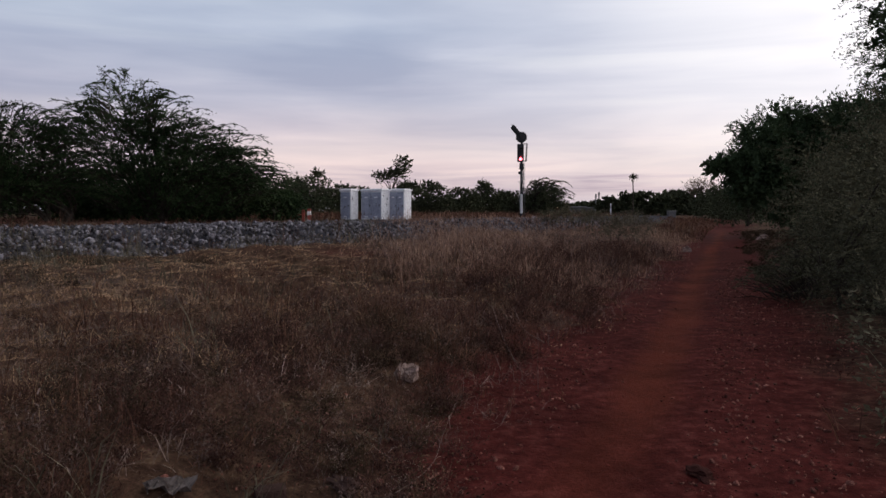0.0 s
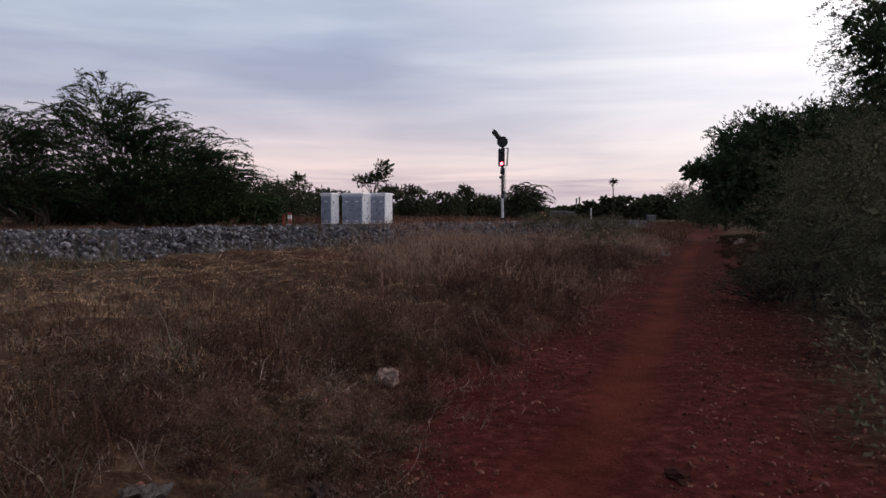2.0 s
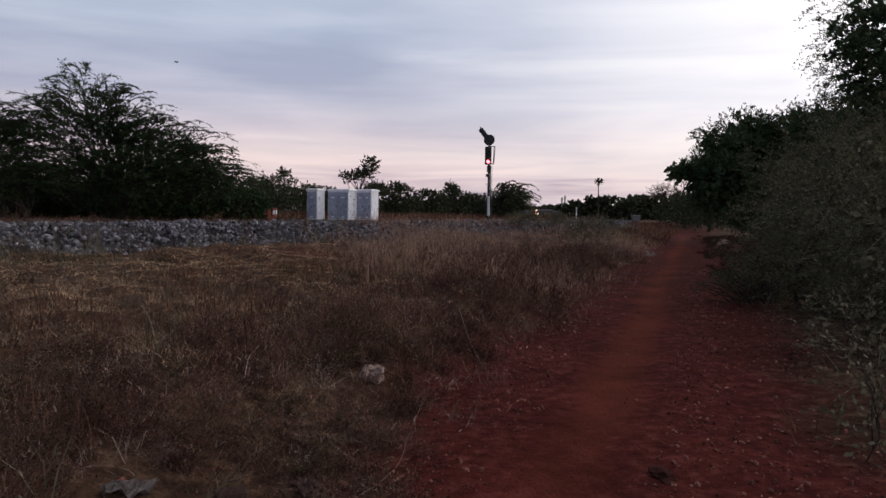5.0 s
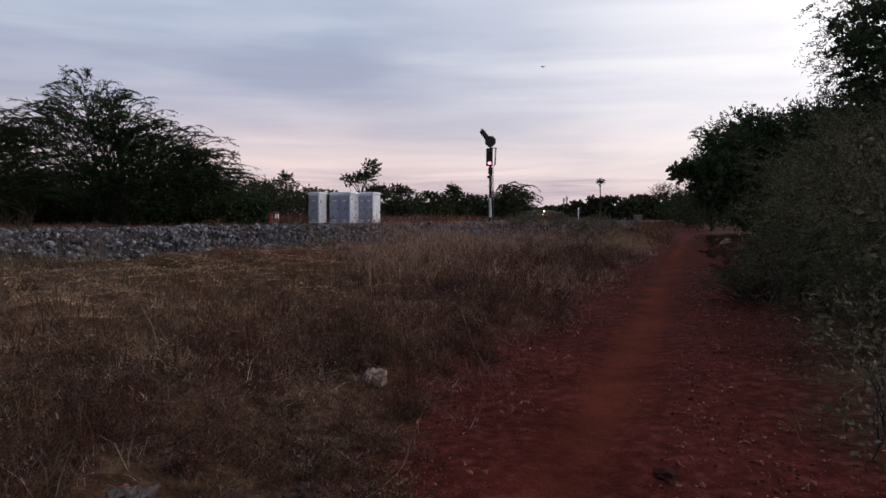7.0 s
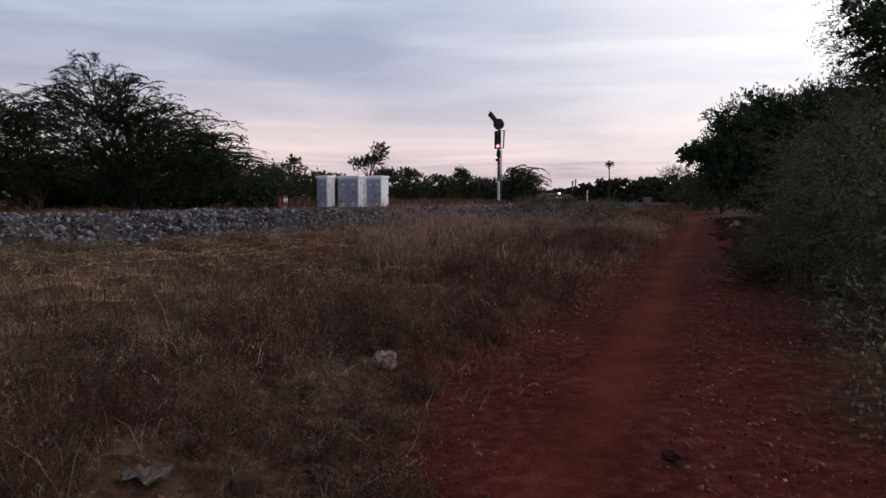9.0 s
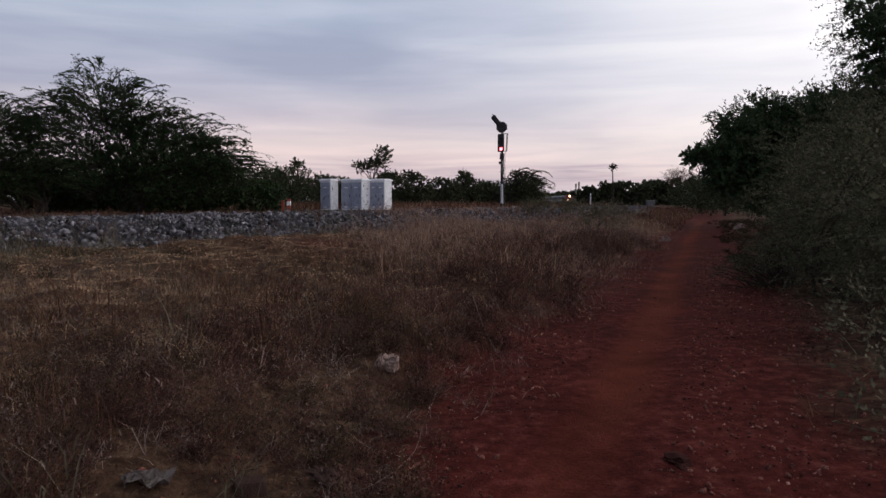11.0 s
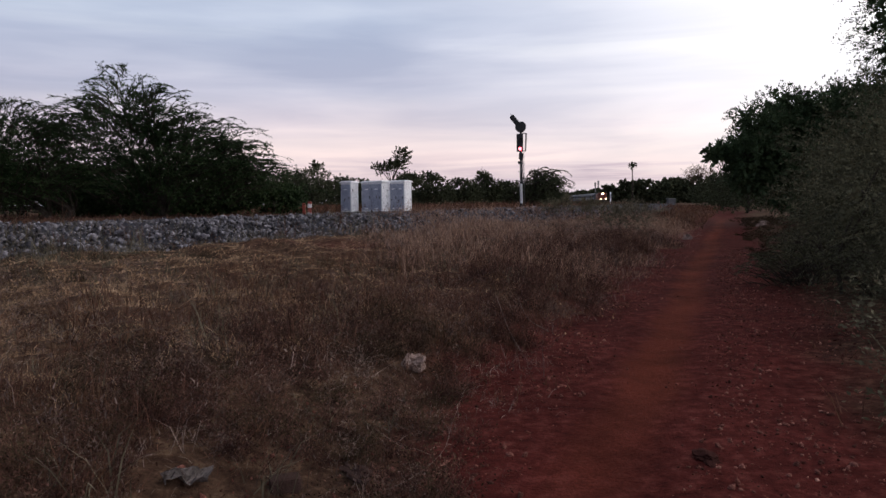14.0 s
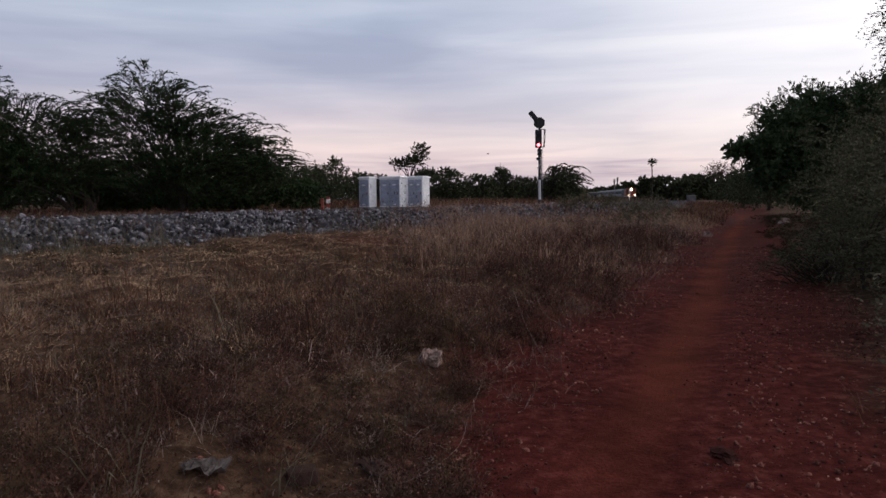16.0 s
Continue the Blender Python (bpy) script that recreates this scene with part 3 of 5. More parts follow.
def left_loose(x, y):
    s = path_side(x, y) + 2.0 * ragged(x, y) - verge(x, y)
    gaps = 0.3 + 0.7 * smooth(-0.45, 0.1, waves(x * 1.9 + 0.4, y * 1.9))
    return (rng.uniform(0, 1, len(x)) < smooth(-1.0, -2.4, s) * gaps) & (track_side(x, y) > 2.4) & open_ground(x, y)


def field_only(x, y):
    """The open field, clear of the dark belt of herbs beside the path."""
    return left_loose(x, y) & (path_side(x, y) + ragged(x, y) < -2.9)


def strip_loose(x, y):
    s, d = path_side(x, y) + 1.6 * ragged(x, y), track_side(x, y)
    p = smooth(-0.75, -1.7, s) * smooth(-8.0, -4.0, s)
    return (rng.uniform(0, 1, len(x)) < p) & (d > 1.0) & open_ground(x, y) & (y > 5.5)


def toe(x, y):
    d = track_side(x, y)
    return (d > 1.5) & (d < 4.2) & (rng.uniform(0, 1, len(x)) < 0.5 + 0.5 * waves(x * 0.5 + 2, y * 0.5)) & open_ground(x, y)


def edge_tall(x, y):
    return 0.5 + 0.5 * smooth(-0.9, -1.9, path_side(x, y))


def lumpy(x, y):
    return edge_tall(x, y) * (0.75 + 0.45 * waves(x * 0.55 + 1, y * 0.55))


def thicket(x, y):
    """The rank grass that stands between the worn field and the railway bank."""
    s, d = path_side(x, y) + 1.6 * ragged(x, y), track_side(x, y)
    p = smooth(-0.8, -1.7, s) * smooth(-0.15, -0.03, x / np.maximum(y, 1)) * smooth(10.5, 14, y)
    return (rng.uniform(0, 1, len(x)) < p) & (d > 1.35) & open_ground(x, y)


grass("dry_grass", "short matted dry straw-coloured grass over red earth", [
    tufts(2200, 10, -6, 1.5, 2.2, 4.8, left_loose, 0.06, 0.04, 0.18, 0.006, 1.4, 0.3, "tall", "dry_grass", edge_low),
    tufts(5200, 12, -10, 2, 5.3, 9.8, field_only, 0.09, 0.05, 0.20, 0.004, 1.35, 0.5, "straw", "dry_grass", edge_low),
    tufts(900, 24, -9, 1.2, 4.2, 9.5, field_only, 0.05, 0.06, 0.24, 0.0038, 1.1, 1.2, "straw", "dry_grass", edge_low),
    tufts(12000, 9, -17, 4, 8, 23, left_loose, 0.13, 0.03, 0.11, 0.014, 1.25, 0.8, "straw", "dry_grass"),
    tufts(1500, 26, -17, 4, 9, 23, left_loose, 0.13, 0.06, 0.17, 0.011, 1.35, 0.8, "straw", "dry_grass", edge_low, True),
    tufts(3800, 9, -8, 0.5, 8, 15.5, lambda x, y: (path_side(x, y) + ragged(x, y) < -3.2) & (track_side(x, y) > 3.2), 0.13, 0.03, 0.10, 0.013, 1.25, 0.8, "straw", "dry_grass"),
    tufts(420, 34, -8, 0.6, 4.3, 9.8, field_only, 0.08, 0.08, 0.22, 0.0055, 1.2, 1.0, "straw", "dry_grass", edge_low, True),
    tufts(110, 40, -4.5, -1.6, 2.4, 4.6, left_loose, 0.08, 0.15, 0.42, 0.003, 0.7, 1.3, "tall", "dry_grass")])
grass("dead_grass", "brown and grey dead grass in tangled tufts", [
    tufts(4600, 10, -9, 1.5, 2.2, 7.0, left_loose, 0.09, 0.04, 0.22, 0.0035, 1.3, 0.6, "tall", "dead_grass", edge_low),
    tufts(1500, 6, -6, 1.3, 2.4, 8, left_loose, 0.12, 0.06, 0.26, 0.003, 1.2, 1.2, "pale", "dead_grass", edge_low),
    tufts(2000, 20, -7, 1.4, 2.4, 7.5, left_loose, 0.07, 0.05, 0.22, 0.0035, 1.1, 1.1, "tall", "dead_grass", edge_low),
    tufts(1300, 12, -8, 1.6, 2.4, 12, left_loose, 0.10, 0.08, 0.34, 0.003, 1.1, 0.9, "stalk", "dead_grass", edge_low),
    tufts(2200, 10, -5, 10, 5, 24, left_loose, 0.12, 0.06, 0.26, 0.007, 1.2, 0.8, "stalk", "dead_grass", edge_low),
    tufts(1500, 8, -0.8, 6, 3.2, 16, lambda x, y: (path_side(x, y) < -0.9) & (path_side(x, y) > -2.2), 0.12, 0.06, 0.26, 0.004, 1.1, 0.6, "stalk", "dead_grass")])
grass("tall_grass", "tall dry brown grass along the foot track", [
    tufts(5200, 18, -4, 16, 5.5, 24, strip_loose, 0.09, 0.14, 0.50, 0.006, 0.7, 1.0, "tall", "tall_grass", edge_tall),
    tufts(5200, 16, -4, 18, 10, 42, thicket, 0.16, 0.2, 0.66, 0.008, 0.65, 1.1, "rank", "tall_grass", lumpy),
    tufts(2600, 14, -4, 18, 10, 42, thicket, 0.16, 0.22, 0.75, 0.007, 0.6, 1.1, "rank", "tall_grass", lumpy),
    tufts(1500, 14, -2, 12, 18, 44, lambda x, y: (track_side(x, y) > 0.95) & (track_side(x, y) < 4.0) & (x > -0.06 * y + 0.5 * waves(x * 0.9, y * 0.9)), 0.16, 0.12, 0.42, 0.010, 0.7, 0.8, "rank", "tall_grass"),
    tufts(1800, 10, -4, 14, 7, 32, thicket, 0.16, 0.2, 0.7, 0.008, 0.8, 0.8, "stalk", "tall_grass")])
grass("bank_grass", "thin brown grass growing up the stone bank", [
    tufts(3000, 12, -17, 6, 9, 36, toe, 0.14, 0.15, 0.5, 0.010, 0.5, 0.7, "tall", "bank_grass"),
    tufts(1800, 14, -17, 0, 9, 26, toe, 0.16, 0.15, 0.5, 0.012, 0.6, 0.8, "weed", "bank_grass"),
    tufts(380, 18, -17, -5.5, 8, 19, lambda x, y: (track_side(x, y) > 2.0) & (track_side(x, y) < 5.0) & (x < -0.42 * y) & open_ground(x, y), 0.18, 0.25, 0.7, 0.010, 0.55, 0.9, "weed", "bank_grass"),
    tufts(1500, 16, -17, -5, 9, 22, lambda x, y: (track_side(x, y) > 2.2) & (track_side(x, y) < 4.4) & (waves(x * 0.8, y * 0.8) > 0.2) & open_ground(x, y), 0.16, 0.15, 0.45, 0.009, 0.9, 0.8, "weed", "bank_grass")])
grass("green_weeds", "low dull green weeds in the dry grass", [tufts(500, 18, -9, 4, 2.4, 16, left_loose, 0.09, 0.08, 0.32, 0.009, 0.6, 0.6, "weed", "green_weeds", edge_low)])
grass("verge_grass", "thin dry grass under the thorn bushes", [tufts(4200, 12, 1, 30, 3, 45, right_verge, 0.12, 0.08, 0.30, 0.007, 0.9, 0.7, "tall", "verge_grass")])
x, y = scatter(55000, -20, 60, 34, 110, lambda x, y: ((path_side(x, y) < -0.8) | (path_side(x, y) > 9)) & (np.abs(track_side(x, y)) > 2.4) & open_ground(x, y), 0.4, 9)
grass("far_grass", "far dry grass on flat ground", [blades(x, y, rng.uniform(0.3, 0.7, len(x)), rng.uniform(0.025, 0.05, len(x)), 0.5, "tall", "far_grass", 0.5)])
x, y = scatter(24000, -26, 4, 14, 48, lambda x, y: (track_side(x, y) < -2.4) & open_ground(x, y, 0.85), 0.15, 9)
grass("rear_grass", "brown grass behind the railway bank", [blades(x, y, rng.uniform(0.10, 0.28, len(x)), rng.uniform(0.012, 0.025, len(x)), 0.8, "herb", "rear_grass", 0.5)])

# ---- trees ----


def limb_mesh(paths):
    """Tapered six-sided limbs: a list of (points, radii)."""
    V, F, o = [], [], 0
    for pts, rad in paths:
        pts = np.asarray(pts, float)
        k = len(pts)
        d = np.gradient(pts, axis=0)
        d /= np.linalg.norm(d, axis=1)[:, None] + 1e-9
        ref = np.array([0.3, 0.9, 0.2])
        u = np.cross(d, ref)
        u /= np.linalg.norm(u, axis=1)[:, None] + 1e-9
        w = np.cross(d, u)
        a = np.arange(6) / 6 * 2 * np.pi
        ring = pts[:, None] + (u[:, None] * np.cos(a)[None, :, None] + w[:, None] * np.sin(a)[None, :, None]) * np.asarray(rad)[:, None, None]
        V.append(ring.reshape(-1, 3))
        for i in range(k - 1):
            for j in range(6):
                F.append((o + i * 6 + j, o + i * 6 + (j + 1) % 6, o + (i + 1) * 6 + (j + 1) % 6, o + (i + 1) * 6 + j))
        o += k * 6
    return np.vstack(V), np.array(F)


def sprays(starts, dirs, length, per, leaf, aspect=2.6, droop=0.35, spread=0.5, twig=0.004, jitter=0.05):
    """Leafy twigs: each starts at a point, bows over and bears leaves on both sides."""
    n = len(starts)
    t = np.linspace(0.12, 1, per)[None, :, None]
    L = length[:, None, None]
    bow = np.zeros((n, 1, 3))
    bow[:, 0, 2] = -droop
    wig = rng.normal(0, 0.10, (n, 1, 3))
    mid = starts[:, None] + dirs[:, None] * L * t + (bow + wig) * L * t**2
    c = (mid + rng.normal(0, jitter, (n, per, 3)) * L).reshape(-1, 3)
    m = len(c)
    ax = np.repeat(dirs, per, 0) + rng.normal(0, spread, (m, 3))
    ax /= np.linalg.norm(ax, axis=1)[:, None] + 1e-9
    side = np.cross(ax, rng.normal(0, 1, (m, 3)))
    side /= np.linalg.norm(side, axis=1)[:, None] + 1e-9
    l = (leaf * rng.uniform(0.6, 1.35, m))[:, None]
    w = l / aspect
    v = np.stack([c, c + ax * l * 0.5 + side * w * 0.5, c + ax * l, c + ax * l * 0.5 - side * w * 0.5], 1).reshape(-1, 3)
    i = np.arange(m) * 4
    q = np.stack([i, i + 1, i + 2, i + 3], 1)
    # the twigs themselves
    p0, p1, p2 = starts, starts + dirs * length[:, None] * 0.5 + (bow + wig)[:, 0] * length[:, None] * 0.25, starts + dirs * length[:, None] + (bow + wig)[:, 0] * length[:, None]
    sd = np.cross(dirs, rng.normal(0, 1, (n, 3)))
    sd = sd / (np.linalg.norm(sd, axis=1)[:, None] + 1e-9) * twig
    tv = np.stack([p0 - sd, p0 + sd, p1 - sd * 0.7, p1 + sd * 0.7, p2], 1).reshape(-1, 3)
    j = np.arange(n) * 5 + len(v)
    return np.vstack([v, tv]), [np.vstack([q, np.stack([j, j + 1, j + 3, j + 2], 1)]), np.stack([j + 2, j + 3, j + 4], 1)]


def herbs(name, label, cx, cy, lo, hi, twigs, per, leaf, mat, lean=0.75, width=0.0016):
    """Low domes of dried herb: thin stems fanning out of a root and bearing small curled leaves."""
    k = len(cx)
    size = np.repeat(rng.uniform(lo, hi, k) * rng.uniform(0.75, 1.2, k), twigs)
    n = k * twigs
    starts = np.stack([np.repeat(cx, twigs) + rng.normal(0, 0.035, n), np.repeat(cy, twigs) + rng.normal(0, 0.035, n), np.repeat(land(cx, cy) - 0.01, twigs)], 1)
    az, tilt = rng.uniform(0, 2 * np.pi, n), np.abs(rng.normal(lean, 0.35, n))
    d = np.stack([np.sin(tilt) * np.cos(az), np.sin(tilt) * np.sin(az), np.cos(tilt)], 1)
    v, f = sprays(starts, d, size * rng.uniform(0.6, 1.25, n), per, leaf, 2.4, 0.18, 0.8, width, 0.07)
    return tagged(new(name, mesh_of(name, v, f, mat)), label, "dry herbs", kind="stuff")


OPEN_SPOTS = ((-0.33, 6.1, 0.3), (-0.33, 5.8, 0.25), (-1.46, 3.7, 0.25), (-1.35, 3.4, 0.3), (-1.2, 3.1, 0.25), (-0.94, 3.72, 0.2), (-0.84, 3.45, 0.25), (-0.58, 3.9, 0.25))


def herb_spots(n, xlo, xhi, ylo, yhi, chance):
    x, y = rng.uniform(xlo, xhi, n), rng.uniform(ylo, yhi, n)
    m = (rng.uniform(0, 1, n) < chance(x, y)) & (track_side(x, y) > 3.0) & open_ground(x, y)
    for ox, oy, r in OPEN_SPOTS:
        m &= np.hypot(x - ox, y - oy) > r
    return x[m], y[m]


def verge_belt(x, y):
    """The dark belt of herbs that runs between the field and the foot track."""
    s = path_side(x, y) + 1.2 * ragged(x, y) - verge(x, y)
    return smooth(-1.35, -1.95, s) * smooth(-4.6, -2.8, s) * (0.45 + 0.55 * smooth(-0.5, 0.4, waves(x * 1.3, y * 1.3)))


def field_dots(x, y):
    return smooth(-2.0, -3.0, path_side(x, y)) * smooth(0.2, 0.8, waves(x * 0.9 + 2, y * 0.9)) * trampled(x, y)


herbs("dry_herbs", "dark brown dried herbs in low domes along the verge", *herb_spots(1500, -4.5, 3.5, 2.6, 9.0, verge_belt), 0.16, 0.42, 25, 10, 0.018, "herb")
herbs("withered_herbs", "dull green withering herbs among the dry ones", *herb_spots(420, -4.5, 1.5, 2.6, 8.0, verge_belt), 0.18, 0.46, 30, 12, 0.018, "herb_green")
herbs("dry_herbs", "brown dried herbs standing in the rank grass", *herb_spots(1900, -3, 12, 8.5, 26.0, verge_belt), 0.25, 0.62, 22, 9, 0.028, "herb", 0.6, 0.003)
herbs("verge_herbs", "low dull green and brown herbs closing in on the far foot track", *herb_spots(2600, 4, 26, 15, 55, lambda x, y: smooth(0.75, 1.5, path_side(x, y) + ragged(x, y)) * smooth(7, 4, path_side(x, y)) * smooth(15, 24, y)), 0.10, 0.30, 14, 7, 0.045, "herb_green", 0.8, 0.005)
herbs("bleached_herbs", "pale grey bleached herb stems on the verge", *herb_spots(330, -4.0, 3.0, 3.0, 12.0, verge_belt), 0.12, 0.34, 18, 7, 0.015, "stalk")
herbs("field_herbs", "scattered brown herbs in the short dry grass", *herb_spots(1500, -13, 0, 5, 20, field_dots), 0.12, 0.32, 20, 8, 0.024, "herb_green", 0.8, 0.0025)
x, y = herb_spots(2000, -8, 1.2, 3.0, 11, lambda x, y: smooth(-1.5, -2.3, path_side(x, y) - verge(x, y)))
nx_, ny_ = herb_spots(9500, -7, 1.4, 2.7, 9.5, lambda x, y: smooth(-1.5, -2.2, path_side(x, y) - verge(x, y)) * (0.35 + 0.65 * smooth(-0.4, 0.5, waves(x * 2.3, y * 2.3))))
grass("curled_litter", "pale curled dry leaves and chaff caught in the herbs", [blades(nx_, ny_, rng.uniform(0.025, 0.085, len(nx_)), rng.uniform(0.004, 0.010, len(nx_)), 1.1, "stalk", "curled_litter", 1.3, land(nx_, ny_) + rng.uniform(0.02, 0.24, len(nx_)))])
grass("fallen_stems", "long dry stems lying crossed over the matted grass", [blades(x, y, rng.uniform(0.10, 0.42, len(x)), rng.uniform(0.002, 0.004, len(x)), 1.5, "stalk", "fallen_stems", 0.7, land(x, y) + rng.uniform(0.03, 0.16, len(x)))])


def crown_points(lobes, n, hollow=0.45):
    vol = np.array([l[3] * l[4] * l[5] for l in lobes])
    vol = vol + 0.015 * vol.sum()
    k = rng.choice(len(lobes), n, p=vol / vol.sum())
    L = np.array(lobes)[k]
    d = rng.normal(0, 1, (n, 3))
    d /= np.linalg.norm(d, axis=1)[:, None]
    r = rng.uniform(hollow**3, 1, n) ** (1 / 3)
    lump = 1 + 0.16 * np.sin(d[:, 0] * 7 + k) * np.sin(d[:, 1] * 6 + 2 * k) + 0.12 * np.sin(d[:, 2] * 11 + d[:, 0] * 5)
    return L[:, :3] + d * L[:, 3:] * (r * lump)[:, None], d


def tree(name, foot, lobes, mat, label, n, leaf, per=14, length=0.7, outward=0.5, lift=0.2, wind=(0, 0, 0), droop=0.35, trunk_r=0.13, stems=1, aspect=2.6, hollow=0.45,
         twig=0.004, category="tree", group="", kind="", limbs=9, flat=1.0, core=0, core_leaf=0.3):
    """Lobes are (x, y, z, rx, ry, rz) round the foot; the crown is leafy twigs, the limbs run from the trunk into every lobe."""
    fx, fy = foot
    fz = float(land(fx, fy)[0])
    ob = thing(name, Matrix.Translation((fx, fy, fz)), label, category, group, kind)
    rel = [(l[0] - fx, l[1] - fy, l[2] - fz, l[3], l[4], l[5]) for l in lobes]
    p, d = crown_points(rel, n, hollow)
    keep = p[:, 2] > 0.08
    p, d = p[keep], d[keep]
    dirs = d * outward + rng.normal(0, 0.45, p.shape) * np.array([1, 1, flat]) + np.array([0, 0, lift]) + np.array(wind)
    dirs /= np.linalg.norm(dirs, axis=1)[:, None]
    v, f = sprays(p, dirs, length * rng.uniform(0.5, 1.4, len(p)), per, leaf, aspect, droop, twig=twig)
    part_data("crown", mesh_of("crown", v, f, mat), ob)
    if core:
        # the dense shaded inside of the crown
        p, d = crown_points([(*l[:3], l[3] * 0.76, l[4] * 0.76, l[5] * 0.76) for l in rel], core, 0.1)
        p, d = p[p[:, 2] > 0.1], d[p[:, 2] > 0.1]
        v, f = sprays(p, d, core_leaf * 1.2 * rng.uniform(0.6, 1.3, len(p)), 8, core_leaf, 1.5, 0.2, 0.9, twig)
        part_data("inner_crown", mesh_of("inner_crown", v, f, mat), ob)
    low = min(l[2] - l[5] * 0.5 for l in rel)
    for s in range(stems):
        paths = []
        off = rng.normal(0, min(0.25, rel[0][3] * 0.15) if stems > 1 else 0.0, 2)
        top = np.array([off[0] * 2, off[1] * 2, max(0.3, low)])
        k = 5
        t = np.linspace(0, 1, k)[:, None]
        pts = np.array([off[0], off[1], -0.12]) * (1 - t) + top * t + np.vstack([[0, 0, 0], rng.normal(0, 0.03, (k - 2, 3)), [0, 0, 0]])
        paths.append((pts, trunk_r * np.linspace(1.15, 0.75, k)))
        for b in range(limbs):
            l = rel[(b + s) % len(rel)]
            q = rng.normal(0, 1, 3)
            q /= np.linalg.norm(q)
            end = np.array(l[:3]) + q * np.array(l[3:]) * rng.uniform(0.4, 0.85)
            if end[2] < top[2]:
                end[2] = top[2] + rng.uniform(0.05, 0.3)
            k2 = 6
            t2 = np.linspace(0, 1, k2)[:, None]
            ctrl = (top + end) / 2 + np.array([0, 0, 0.2 * np.linalg.norm(end - top)])
            lp = (1 - t2) ** 2 * top + 2 * t2 * (1 - t2) * ctrl + t2**2 * end
            paths.append((lp, trunk_r * np.linspace(0.6, 0.1, k2)))
        v, f = limb_mesh(paths)
        part_data("trunk" if stems == 1 else "stem", mesh_of("trunk", v, f, "bark", smooth=True), ob)
    return ob


def feather_tree(foot, lobes, mat, label, branches, core, leaf=0.085, wind=0.35, group="", name="thorn_tree", category="tree", trunk_r=0.14, stems=3, twig=0.005, clear=0.5, node=0.26, lift=0.25):
    """A thorn tree: long arching branches set with flat feathery twigs in bunches, open between the layers, round a dark core."""
    fx, fy = foot
    fz = float(land(fx, fy)[0])
    ob = thing(name, Matrix.Translation((fx, fy, fz)), label, category, group)
    rel = [(l[0] - fx, l[1] - fy, l[2] - fz, l[3], l[4], l[5]) for l in lobes]
    tip, d = crown_points(rel, branches * 2, 0.8)
    up_ = d[:, 2] > -0.45
    tip, d = tip[up_][:branches], d[up_][:branches]
    tip[:, 0] += wind * rng.uniform(0, 1, len(tip))
    n = len(tip)
    tip = tip + d * np.array([0.35, 0.3, 0.25])
    root = np.stack([tip[:, 0] * 0.72 - d[:, 0] * 0.5, tip[:, 1] * 0.6, tip[:, 2] - rng.uniform(0.15, 0.8, n)], 1)
    root[:, 0] -= wind
    span = tip - root
    far_ = np.linalg.norm(span, axis=1)
    root = np.where((far_ > 2.6)[:, None], tip - span / far_[:, None] * 2.6, root)
    span = tip - root
    ctrl = (root + tip) / 2 + np.stack([np.zeros(n), np.zeros(n), lift * np.linalg.norm(span, axis=1)], 1) + rng.normal(0, 0.12, (n, 3))
    k = 13
    t = np.linspace(0.0, 1.0, k)[None, :, None]
    pts = (1 - t) ** 2 * root[:, None] + 2 * t * (1 - t) * ctrl[:, None] + t**2 * tip[:, None]
    tan = 2 * (1 - t) * (ctrl - root)[:, None] + 2 * t * (tip - ctrl)[:, None]
    tan /= np.linalg.norm(tan, axis=2)[:, :, None] + 1e-9
    side = np.cross(tan, np.array([0, 0, 1.0]))
    side /= np.linalg.norm(side, axis=2)[:, :, None] + 1e-9
    starts, dirs = [], []
    bunch = np.sin(np.arange(k)[None] * 1.5 + rng.uniform(0, 6, n)[:, None]) > -0.25
    for sg in (-1, 1):
        dd = tan * 0.9 + side * sg * 0.45 + rng.normal(0, 0.16, tan.shape) * np.array([1, 1, 0.7])
        m = bunch & (np.arange(k)[None] > 3)
        starts.append(pts[m])
        dirs.append(dd[m])
    starts, dirs = np.vstack(starts), np.vstack(dirs)
    dirs /= np.linalg.norm(dirs, axis=1)[:, None]
    ok = starts[:, 2] > clear + rng.uniform(0, 0.5, len(starts))
    starts, dirs = starts[ok], dirs[ok]
    v, f = sprays(starts, dirs, node * rng.uniform(0.5, 1.3, len(starts)), 9, leaf, 3.0, 0.22, 0.35, twig, 0.02)
    part_data("crown", mesh_of("crown", v, f, mat), ob)
    if core:
        p, d = crown_points([(l[0], l[1], l[2] - 0.22 * l[5], l[3] * 0.8, l[4] * 0.8, l[5] * 0.78) for l in rel], core, 0.05)
        p, d = p[p[:, 2] > clear + 0.2], d[p[:, 2] > clear + 0.2]
        dirs = d * 0.4 + rng.normal(0, 0.5, p.shape) * np.array([1, 1, 0.25]) + np.array([0.2, 0, 0.05])
        dirs /= np.linalg.norm(dirs, axis=1)[:, None]
        v, f = sprays(p, dirs, 0.75 * rng.uniform(0.5, 1.4, len(p)), 12, leaf * 1.45, 2.6, 0.28, twig=twig)
        part_data("inner_crown", mesh_of("inner_crown", v, f, mat), ob)
    v, f = limb_mesh([(pts[i][::2], np.linspace(0.022, 0.005, 7) * (twig / 0.005)) for i in range(n)])
    tagged(part_data("branch_work", mesh_of("branch_work", v, f, "bark"), ob), "thin arching grey-brown branches", kind="stuff")
